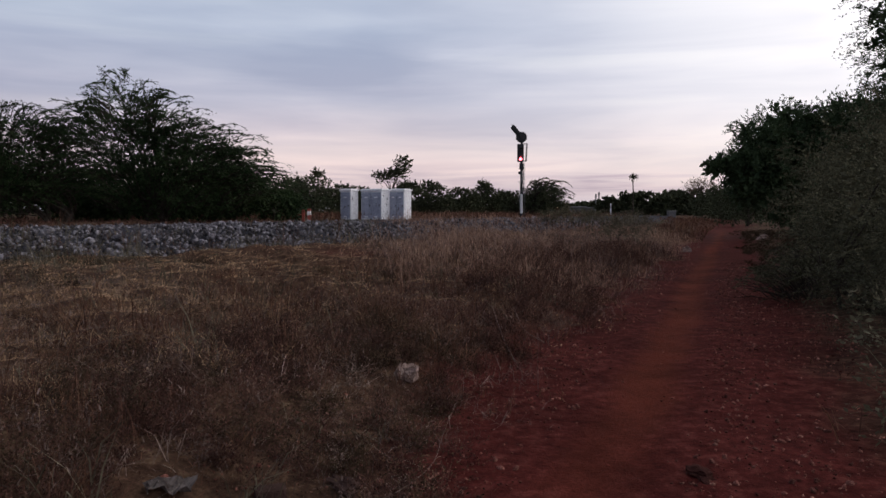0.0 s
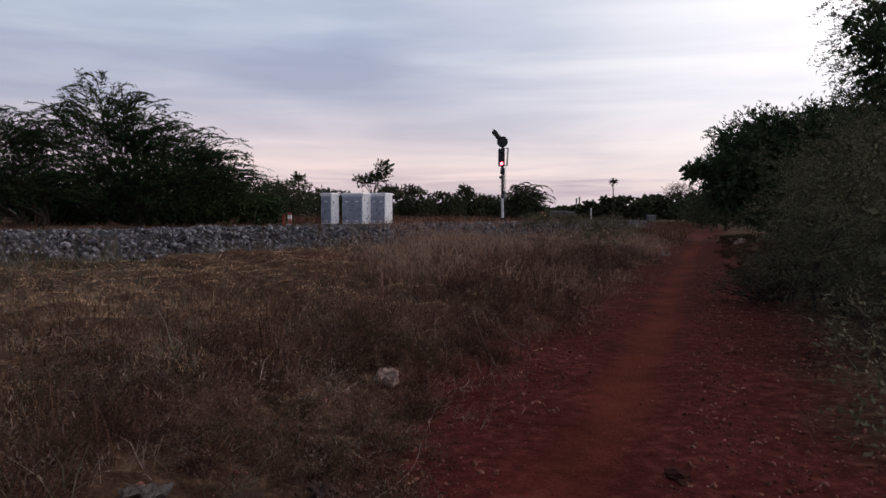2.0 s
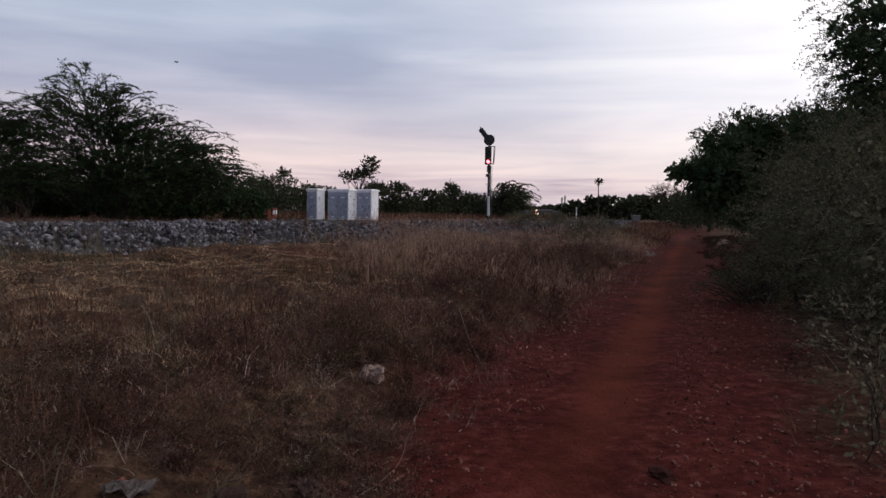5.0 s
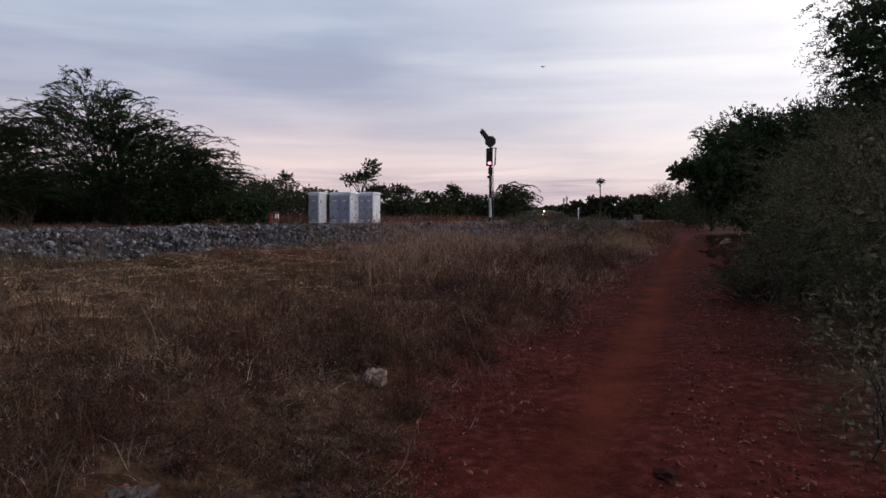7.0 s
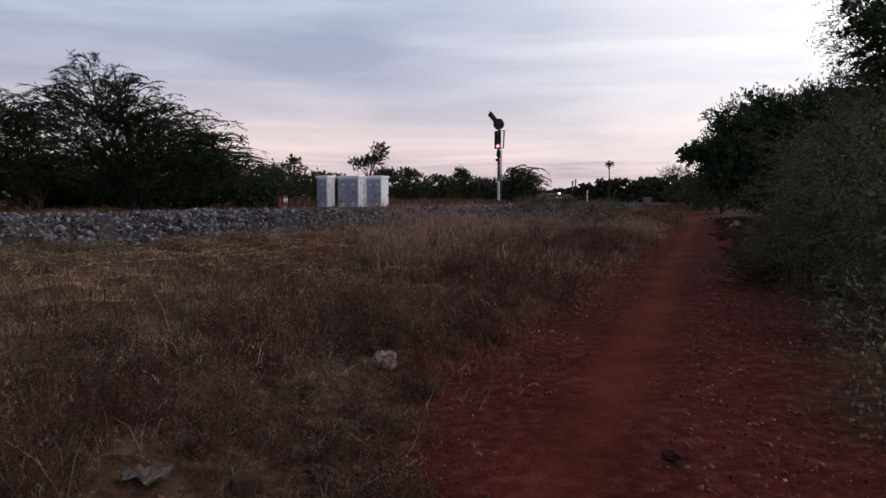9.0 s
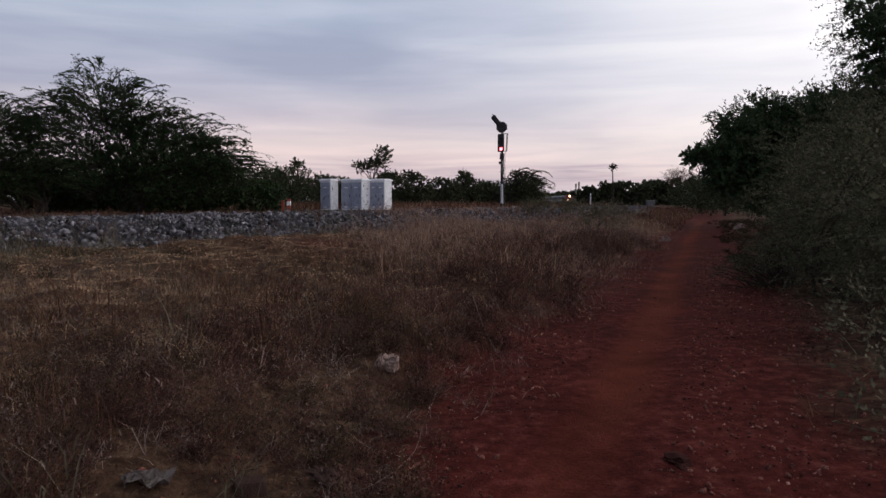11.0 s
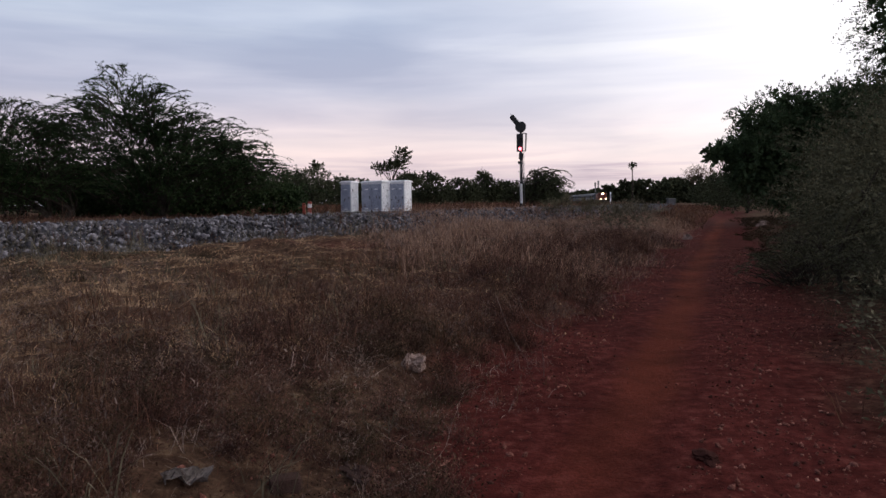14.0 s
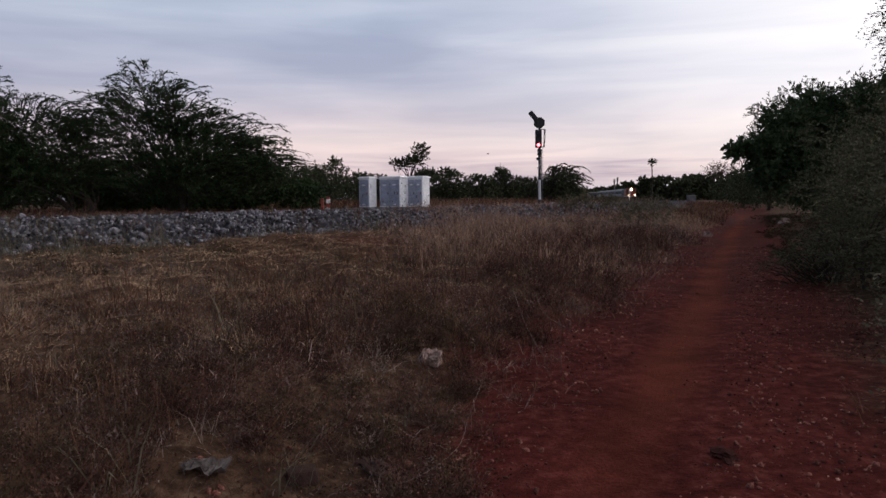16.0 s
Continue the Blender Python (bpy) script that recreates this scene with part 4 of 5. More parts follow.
    for q in range(stems):
        off = rng.uniform(-0.5, 0.5, 2) * np.array([rel[0][3] * 1.8, 1.0]) * (stems > 1)
        paths = []
        for b in range(9):
            e = root[int(rng.integers(0, n))]
            a0 = np.array([off[0], off[1], -0.12])
            mid = np.array([off[0] * 1.4 + e[0] * 0.15, off[1] * 1.4 + e[1] * 0.15, max(0.9, e[2] * 0.5)])
            tt = np.linspace(0, 1, 7)[:, None]
            paths.append(((1 - tt) ** 2 * a0 + 2 * tt * (1 - tt) * mid + tt**2 * e, trunk_r * (np.linspace(1.0, 0.22, 7) if b == 0 else np.linspace(0.55, 0.16, 7))))
        v, f = limb_mesh(paths)
        part_data("trunk" if stems == 1 else "stem", mesh_of("trunk", v, f, "bark", smooth=True), ob)
    return ob


# thorn trees beyond the line
feather_tree((-12.6, 32.3), [(-12.6, 32, 4.0, 2.6, 2.2, 1.4), (-10.8, 31.5, 3.5, 2.4, 2.2, 1.1), (-12.2, 32, 2.7, 4.6, 2.4, 1.1), (-14.6, 32, 5.2, 2.4, 1.6, 1.3), (-8.6, 31.8, 2.8, 1.8, 1.4, 0.8), (-14.5, 32, 6.5, 1.5, 1.4, 1.2), (-16.4, 31.8, 5.0, 1.7, 1.5, 1.2),
              (-10.4, 31.6, 4.5, 2.0, 1.5, 0.9), (-12.6, 32, 5.7, 1.9, 1.5, 1.0), (-8.9, 31.6, 3.5, 1.7, 1.3, 0.8)], "thorn_leaf", "spreading green thorn tree with feathery arching branches", 950, 2500, group="thorn trees beyond the railway", clear=0.12)
feather_tree((-19.0, 31.4), [(-18.2, 31, 3.9, 3.0, 2.6, 1.3), (-22.2, 30.5, 3.8, 3.0, 2.6, 1.4), (-20, 31, 2.8, 5.0, 2.4, 1.1), (-18.8, 31, 5.2, 2.6, 2, 1.0)], "thorn_leaf",
             "low spreading thorn tree in dense green leaf", 700, 2500, group="thorn trees beyond the railway", clear=0.3)
feather_tree((-20.4, 28.6), [(-20.0, 28.4, 5.8, 1.5, 1.4, 1.8), (-21.2, 28.4, 4.0, 2.2, 2, 2)], "thorn_leaf",
             "taller thorn tree with an upright feathery top", 260, 600, wind=0.2, group="thorn trees beyond the railway", stems=1)
for fx, fy, h in ((-26, 41, 5.2), (-20, 43, 4.6), (-14, 44, 4.2), (-31, 38, 5.5), (-22.5, 39, 3.6)):
    feather_tree((fx, fy), [(fx, fy, h * 0.66, 3.4, 2.4, h * 0.36), (fx + 2, fy, h * 0.46, 4.2, 2, h * 0.2)], "thorn_leaf", "dark thorn tree in the second row behind the line", 90, 500, leaf=0.14,
                 group="thorn trees beyond the railway", stems=2, twig=0.008, node=0.45, clear=0.9)
for fx, fy, r, h in ((-8.2, 34.5, 1.7, 1.5), (-10.6, 34, 1.8, 1.6), (-13.2, 34.4, 1.9, 1.6), (-15.6, 34, 1.7, 1.5), (-17.8, 34.6, 1.5, 1.3)):
    g = float(land(fx, fy)[0])
    tree("thorn_bush", (fx, fy), [(fx, fy, g + h * 0.5, r, 1.0, h * 0.5)], "thorn_leaf", "low dark scrub under the thorn trees", 260, 0.11, 10, 0.45, 0.5, 0.1, (0, 0, 0), 0.2, 0.04, 3, 2.2, 0.2, category="bush", group="thicket behind the line", limbs=5, core=150, core_leaf=0.22)
for fx, fy in ((-44, 60), (-38, 57), (-32, 60), (-27, 56), (-22, 59), (-17, 57)):
    tree("thorn_bush", (fx, fy), [(fx, fy, 1.9, 3.6, 1.6, 1.3), (fx + 2, fy, 1.5, 2.6, 1.4, 0.9)], "far_leaf", "low dark thicket far behind the line", 500, 0.16, 9, 0.5, 0.6, 0.1, (0, 0, 0), 0.2, 0.06, 3, 2.0, 0.2, category="bush", group="thicket behind the line", limbs=5)
# trees and thicket beside the foot track
tree("broadleaf_tree", (21.8, 43), [(21.2, 43, 4.9, 3.9, 3.6, 3.1), (24.8, 41.5, 5.3, 4.0, 3.6, 3.2), (18.5, 42, 3.7, 1.8, 2.2, 1.9), (21.6, 42, 2.6, 3.2, 3, 1.8), (16.4, 42, 4.3, 0.7, 0.4, 0.22)], "dark_leaf",
     "dense dark green rounded tree beside the foot track", 10500, 0.125, 9, 0.36, 0.5, 0.12, (0, 0, 0), 0.25, 0.22, 2, 1.9, 0.7, core=3000, core_leaf=0.34)
tree("loose_leaved_tree", (15.8, 21), [(14.7, 20.4, 6.5, 2.7, 2.4, 2.7), (17.0, 20.6, 5.2, 3, 2.6, 2.6), (13.7, 20, 4.6, 1.4, 1.4, 0.9), (15.4, 20.4, 6.3, 1.9, 1.8, 2.0)], "dark_leaf",
     "tall dark tree with loose leafy twigs", 6200, 0.09, 12, 0.48, 0.5, 0.05, (-0.1, 0, 0), 0.5, 0.2, 1, 2.6, 0.45, core=1800, core_leaf=0.2)
for fx, fy, rx, rz, n in ((10.2, 15.4, 2.6, 2.0, 2100), (7.5, 10.6, 1.9, 1.6, 2100), (13.0, 18.5, 2.8, 2.7, 1500), (15.4, 26.0, 2.0, 2.2, 1300), (19.6, 33.5, 2.4, 2.6, 1000), (6.2, 7.6, 1.5, 1.2, 1500), (18.6, 25.5, 3.2, 3.0, 900)):
    tree("thorn_bush", (fx, fy), [(fx, fy, rz * 0.95, rx, rx, rz), (fx + 0.4, fy - 0.3, rz * 0.45, rx * 1.05, rx, rz * 0.6)], "bush_leaf", "dense dark thorn bush beside the foot track", n,
         0.038 if fy < 12 else 0.07, 15, 0.62, 0.6, 0.05, (-0.1, 0, 0), 0.3, 0.05, 4, 2.2, 0.2, category="bush", group="bushes beside the foot track", limbs=6, core=500, core_leaf=0.10 if fy < 12 else 0.16)
for fx, fy, r, h in ((6.4, 12.6, 0.5, 0.45), (7.5, 14.2, 0.7, 0.6), (9.0, 16.2, 0.9, 0.9), (6.9, 10.8, 0.75, 0.8)):
    g = float(land(fx, fy)[0])
    feather_tree((fx, fy), [(fx, fy, g + h * 0.6, r, r, h * 0.5), (fx - 0.3, fy, g + h * 0.35, r * 1.1, r, h * 0.3)], "bush_leaf", "low wispy thorn bush reaching over the edge of the path", 70, 60, leaf=0.045, wind=-0.2,
                 group="bushes beside the foot track", name="thorn_bush", category="bush", trunk_r=0.025, stems=3, twig=0.003, clear=0.03, node=0.16, lift=0.3)
for fx, fy, h in ((4.15, 6.3, 1.05), (4.7, 7.3, 1.1), (3.7, 5.4, 0.7), (4.1, 5.8, 0.9), (3.42, 5.0, 0.5), (3.15, 4.6, 0.38), (2.96, 4.3, 0.28)):
    tree("leafy_weed", (fx, fy), [(fx, fy, h * 0.55, min(0.42, 0.5 * h), min(0.42, 0.5 * h), h * 0.5)], "pale_leaf", "straggling weed with pale dusty leaves", int(10 + 20 * h), 0.05, 6, 0.26, 0.6, 0.5, (0, 0, 0), 0.2, 0.008, 1, 1.7, 0.1,
         category="weed", group="weeds beside the foot track", limbs=4, twig=0.003)
for fx, fy, h in ((6.2, 25, 0.95), (7.4, 28.5, 0.9), (8.8, 32, 0.9)):
    tree("leafy_shrub", (fx, fy), [(fx, fy, h * 0.6 + 0.35, 1.0, 0.9, h * 0.45)], "weed", "grey-green shrub in the tall dry grass", 110, 0.075, 12, 0.5, 0.6, 0.4, (0, 0, 0), 0.2, 0.015, 1, 2.0, 0.1,
         category="shrub", group="shrubs in the grass", limbs=5)

for fx, fy, top, rx in ((5.6, 36.2, 1.63, 0.75), (6.95, 36.0, 1.67, 0.75), (6.26, 35.9, 1.95, 0.16), (7.75, 36.4, 1.63, 0.5)):
    tree("leafy_shrub", (fx, fy), [(fx, fy, top - 0.3, rx, 0.4, 0.3)], "pale_leaf", "low pale grey-green shrub on the bank beside the line", int(40 + 300 * rx), 0.05, 10, 0.18, 0.6, 0.4, (0, 0, 0), 0.2, 0.012, 1, 2.0, 0.05,
         category="shrub", group="shrubs in the grass", limbs=5)

# far trees along the horizon: across, depth, top height, half width
FAR = [(-14.6, 80, 5.4, 3.4), (-11.5, 84, 4.6, 2.4), (-8.2, 70, 3.8, 2.0), (-1.2, 78, 4.8, 1.8), (2.2, 85, 4.4, 2.0), (5.2, 88, 4.9, 1.9), (8.6, 90, 3.9, 2.6), (-3.8, 95, 3.0, 3), (0.5, 100, 2.8, 3), (3.6, 96, 3.2, 2),
       (64.5, 274, 6.4, 4.0), (69.5, 268, 7.8, 5.0), (76, 266, 8.2, 6.5), (86, 262, 8.4, 7), (96, 262, 9.2, 7), (107, 260, 9.4, 7.5), (118, 262, 10, 8), (92, 285, 9, 7), (46, 118, 5.2, 4),
       (52, 120, 6.2, 4.5), (38, 92, 5.6, 3.8), (-22, 95, 5.5, 4), (-30, 90, 6, 5), (-40, 85, 6, 5), (-18, 100, 5, 4), (31, 72, 5.5, 3.5), (48, 560, 6.5, 9), (63, 565, 5.5, 9), (78, 560, 6.5, 10), (93, 565, 6, 10), (108, 560, 7, 11), (125, 560, 8, 12)]
for fx, fy, h, r in FAR:
    g = float(land(fx, fy)[0])
    near_ = fy < 130
    tree("far_tree", (fx, fy), [(fx, fy, g + (h - g) * 0.62, r, r, (h - g) * 0.40), (fx + rng.uniform(-0.4, 0.4) * r, fy, g + (h - g) * 0.82, r * 0.5, r * 0.5, (h - g) * 0.2), (fx - r * 0.5, fy, g + (h - g) * 0.36, r * 0.8, r * 0.8, (h - g) * 0.34), (fx + r * 0.6, fy, g + (h - g) * 0.34, r * 0.8, r * 0.8, (h - g) * 0.34)],
         "far_leaf", "distant dark green tree on the horizon", 1000 if near_ else 330, (0.0024 if near_ else 0.0046) * fy, 8, r * 0.13, 0.6, 0.15, (0, 0, 0), 0.2, 0.14, 1, 1.6, 0.1, group="trees on the horizon", twig=0.0003 * fy, limbs=6)
tree("bare_crowned_tree", (93, 256), [(93, 256, 10.2, 6.0, 5, 2.6)], "brown_leaf", "distant half-bare brown tree", 300, 0.5, 6, 1.6, 0.7, 0.4, (0, 0, 0), 0.1, 0.3, 1, 3.5, 0.3, twig=0.07, limbs=14)
tree("windswept_tree", (-3.4, 47), [(-2.75, 47, 4.6, 0.5, 0.4, 0.55), (-3.3, 47, 4.0, 0.7, 0.6, 0.36), (-4.2, 47, 3.8, 0.5, 0.5, 0.28), (-2.3, 47, 3.0, 0.9, 0.8, 0.4)], "far_leaf",
     "thin windswept tree behind the equipment cabinets", 420, 0.14, 10, 0.34, 0.4, 0.3, (0.4, 0, 0.3), 0.1, 0.07, 1, 2.0, 0.1, limbs=10, twig=0.012)
feather_tree((7.6, 60), [(8.0, 60, 2.9, 1.45, 1.6, 1.15), (7.0, 60, 2.0, 1.5, 1.6, 0.9), (9.2, 60, 3.3, 1.3, 1.0, 0.7), (8.6, 60, 2.4, 1.6, 1.2, 0.9)], "far_leaf",
             "spreading thorn tree behind the signal with arching twigs", 130, 700, leaf=0.12, wind=0.6, name="flat_topped_thorn", stems=1, twig=0.012, clear=0.3, node=0.32, lift=0.4)


def palm(fx, fy, top, crown, trunk_r):
    g = float(land(fx, fy)[0])
    ob = thing("palm_tree", Matrix.Translation((fx, fy, g)), "distant palm tree with a small round fan crown", "palm tree", "palms on the horizon")
    H = top - g - crown * 0.6
    z = np.linspace(-0.2, H, 6)
    v, f = limb_mesh([(np.stack([0.12 * np.sin(z * 0.3), z * 0, z], 1), trunk_r * np.linspace(1.2, 0.8, 6))])
    part_data("trunk", mesh_of("trunk", v, f, "bark", smooth=True), ob)
    n = 46
    d = rng.normal(0, 1, (n, 3))
    d[:, 2] = d[:, 2] * 0.8 + 0.25
    d /= np.linalg.norm(d, axis=1)[:, None]
    v, f = sprays(np.tile([[0.0, 0, H]], (n, 1)), d, np.full(n, crown * 0.75), 5, crown * 0.42, 2.4, 0.15, 0.35, crown * 0.03)
    part_data("crown", mesh_of("crown", v, f, "far_leaf"), ob)


for spec in ((66.9, 250, 14.4, 1.55, 0.2), (-26.5, 150, 10.5, 1.6, 0.2), (-28.4, 130, 7.6, 1.5, 0.25), (-26.4, 130, 7.2, 1.5, 0.25), (6.9, 120, 6.7, 1.3, 0.25)):
    palm(*spec)

# ---- ballast ----


def stone_shape(seed):
    """A broken stone: a ball cut flat by random planes."""
    bm = B()
    bmesh.ops.create_icosphere(bm, subdivisions=1, radius=0.62)
    r = random.Random(seed)
    vs = np.array([v.co[:] for v in bm.verts])
    fs = np.array([[v.index for v in f.verts] for f in bm.faces])
    bm.free()
    for k in range(9):
        d = np.array([r.gauss(0, 1) for _ in range(3)])
        d /= np.linalg.norm(d)
        over = np.maximum(0, vs @ d - r.uniform(0.26, 0.46))
        vs = vs - over[:, None] * d
    return vs * np.array([1.15, 0.9, 0.65]), fs


SHAPES = [stone_shape(i) for i in range(8)]


def chip_shape(seed):
    """A small angular chip of eight faces."""
    r = random.Random(seed)
    v = np.array([(1, 0, 0), (-1, 0, 0), (0, 1, 0), (0, -1, 0), (0, 0, 1), (0, 0, -1)], float) * 0.5
    v *= np.array([[r.uniform(0.7, 1.25)] for _ in range(6)])
    v += np.array([[r.uniform(-0.12, 0.12) for _ in range(3)] for _ in range(6)])
    v[:, 2] *= 0.7
    f = np.array([(0, 2, 4), (2, 1, 4), (1, 3, 4), (3, 0, 4), (2, 0, 5), (1, 2, 5), (3, 1, 5), (0, 3, 5)])
    return v, f


CHIPS = [chip_shape(i) for i in range(8)]


def stone_field(name, x, y, z, size, mat, label, category, shapes=SHAPES):
    n = len(x)
    V, F, o = [], [], 0
    k = rng.integers(0, len(shapes), n)
    q = rng.normal(0, 1, (n, 4))
    q /= np.linalg.norm(q, axis=1)[:, None]
    w_, a, b, c = q.T
    R = np.stack([np.stack([1 - 2 * (b * b + c * c), 2 * (a * b - c * w_), 2 * (a * c + b * w_)], 1), np.stack([2 * (a * b + c * w_), 1 - 2 * (a * a + c * c), 2 * (b * c - a * w_)], 1),
                  np.stack([2 * (a * c - b * w_), 2 * (b * c + a * w_), 1 - 2 * (a * a + b * b)], 1)], 1)
    for s, (vs, fs) in enumerate(shapes):
        idx = np.where(k == s)[0]
        if not len(idx):
            continue
        v = np.einsum("nij,vj->nvi", R[idx], vs) * size[idx, None, None] + np.stack([x[idx], y[idx], z[idx]], 1)[:, None]
        V.append(v.reshape(-1, 3))
        F.append((fs[None] + (np.arange(len(idx)) * len(vs))[:, None, None] + o).reshape(-1, 3))
        o += len(idx) * len(vs)
    return tagged(new(name, mesh_of(name, np.vstack(V), np.vstack(F), mat)), label, category, kind="stuff")


def bed_spots(n, s0, s1, lo, hi):
    s = rng.uniform(s0, s1, n)
    x, y = np.interp(s, ARC, TRACK[:, 0]), np.interp(s, ARC, TRACK[:, 1])
    gx, gy = np.gradient(TRACK[:, 0], ARC), np.gradient(TRACK[:, 1], ARC)
    hx, hy = np.interp(s, ARC, gx), np.interp(s, ARC, gy)
    nn = np.hypot(hx, hy)
    d = rng.uniform(lo, hi, n)
    return x + hy / nn * d, y - hx / nn * d, s


S_NEAR = float(np.interp(24.1, TRACK[:, 1], ARC))
x, y, s = bed_spots(17000, S_NEAR - 22, S_NEAR + 26, 0.9, 3.3)
keep = open_ground(x, y)
x, y = x[keep], y[keep]
size = rng.gamma(3, 0.021, len(x)) + 0.035
pieces = np.argsort(np.abs(x + 6.0) + np.abs(y - 21.0))[:280]
rest = np.ones(len(x), bool)
rest[pieces] = False
z = land(x, y) + size * 0.12 + 0.06 * np.maximum(0, waves(x * 2.2, y * 2.2)) - 0.05 * np.maximum(0, waves(x * 0.7 + 3, y * 0.7))
px, py, pz, psize = x[pieces], y[pieces], z[pieces], size[pieces]
x, y, z, size = x[rest], y[rest], z[rest], size[rest]
bank = stone_field("ballast", x, y, z, size, "stone", "bank of loose grey crushed railway stone", "ballast")
STONES = [mesh_of("stone", vs, fs, "stone_piece") for vs, fs in SHAPES]
for i in range(len(px)):
    o = part_data("stone", STONES[i % len(STONES)], bank)
    o.matrix_basis = Matrix.LocRotScale((px[i], py[i], pz[i]), Euler(rng.uniform(0, 6.28, 3)), (float(psize[i]),) * 3)
x, y, s = bed_spots(1600, S_NEAR - 22, S_NEAR + 32, -2.6, 0.9)
size = rng.gamma(6, 0.015, len(x)) + 0.03
stone_field("ballast", x, y, land(x, y) + size * 0.05, size, "stone", "grey crushed stone between the rails", "ballast")

# gravel on the foot track
x, y = scatter(85000, -1.5, 12, 2.6, 22, lambda x, y: (np.abs(path_side(x, y)) < 2.1) & open_ground(x, y) & (rng.uniform(0, 1, len(x)) < (0.03 + 0.97 * smooth(0.32, 0.7, np.abs(path_side(x, y)))) * (0.55 + 0.45 * waves(x * 1.1, y * 1.1) + 0.5 * np.exp(-((path_side(x, y) - 0.75) / 0.25) ** 2))))
size = np.clip(rng.gamma(1.4, 0.0105, len(x)) + 0.006, 0, 0.055)
order = np.argsort(-size / np.hypot(x, y))
top_, rest = order[:220], order[220:]
gravel = stone_field("gravel", x[rest], y[rest], land(x[rest], y[rest]) + size[rest] * 0.05, size[rest], "pebble", "loose reddish gravel scattered over the foot track", "gravel", CHIPS)
M["pebble_piece"] = material("path_pebble", [(0.055, 0.018, 0.014), (0.130, 0.048, 0.036), (0.30, 0.15, 0.11)], 6, 0.85, per_object=0.7, bump=0.3, spec=0.04)
PEBBLES = [mesh_of("pebble", vs, fs, "pebble_piece") for vs, fs in SHAPES]
for i in top_:
    o = part_data("pebble", PEBBLES[int(i) % len(PEBBLES)], gravel)
    o.matrix_basis = Matrix.LocRotScale((x[i], y[i], float(land(x[i], y[i])[0]) + size[i] * 0.05), Euler(rng.uniform(0, 6.28, 3)), (float(size[i]),) * 3)


def rails():
    ob = thing("railway_track", Matrix(), "single railway track in a bed of grey stone", "railway track", kind="structure")
    s = np.concatenate([np.arange(S_NEAR - 45, S_NEAR + 60, 1.5), np.arange(S_NEAR + 60, ARC[-1] - 2, 8)])
    for off in (-0.84, 0.84):
        V, F = [], []
        for v in s:
            x, y, h = along(v)
            z = float(bed_top(y)[0]) - 0.235
            rx, ry = math.cos(h), -math.sin(h)
            for dx, dz in ((-0.06, 0), (0.06, 0), (0.035, 0.03), (0.035, 0.13), (-0.035, 0.13), (-0.035, 0.03)):
                V.append((x + rx * (off + dx), y + ry * (off + dx), z + dz))
        for i in range(len(s) - 1):
            for j in range(6):
                F.append((i * 6 + j, i * 6 + (j + 1) % 6, i * 6 + 6 + (j + 1) % 6, i * 6 + 6 + j))
        part_data("rail", mesh_of("rail", V, np.array(F), "rail_steel"), ob)
    bm = box(B(), (0, 0, 0), (2.6, 0.24, 0.16), 0.02)
    me = bpy.data.meshes.new("sleeper")
    bm.to_mesh(me)
    bm.free()
    me.materials.append(M["concrete"])
    for v in np.arange(S_NEAR - 22, S_NEAR + 40, 0.65):
        x, y, h = along(v)
        o = part_data("sleeper", me, ob)
        o.matrix_basis = Matrix.Translation((x, y, float(bed_top(y)[0]) - 0.305)) @ Matrix.Rotation(-h, 4, "Z")


rails()

# ---- equipment cabinets ----
CAB_TURN = radians(-33)


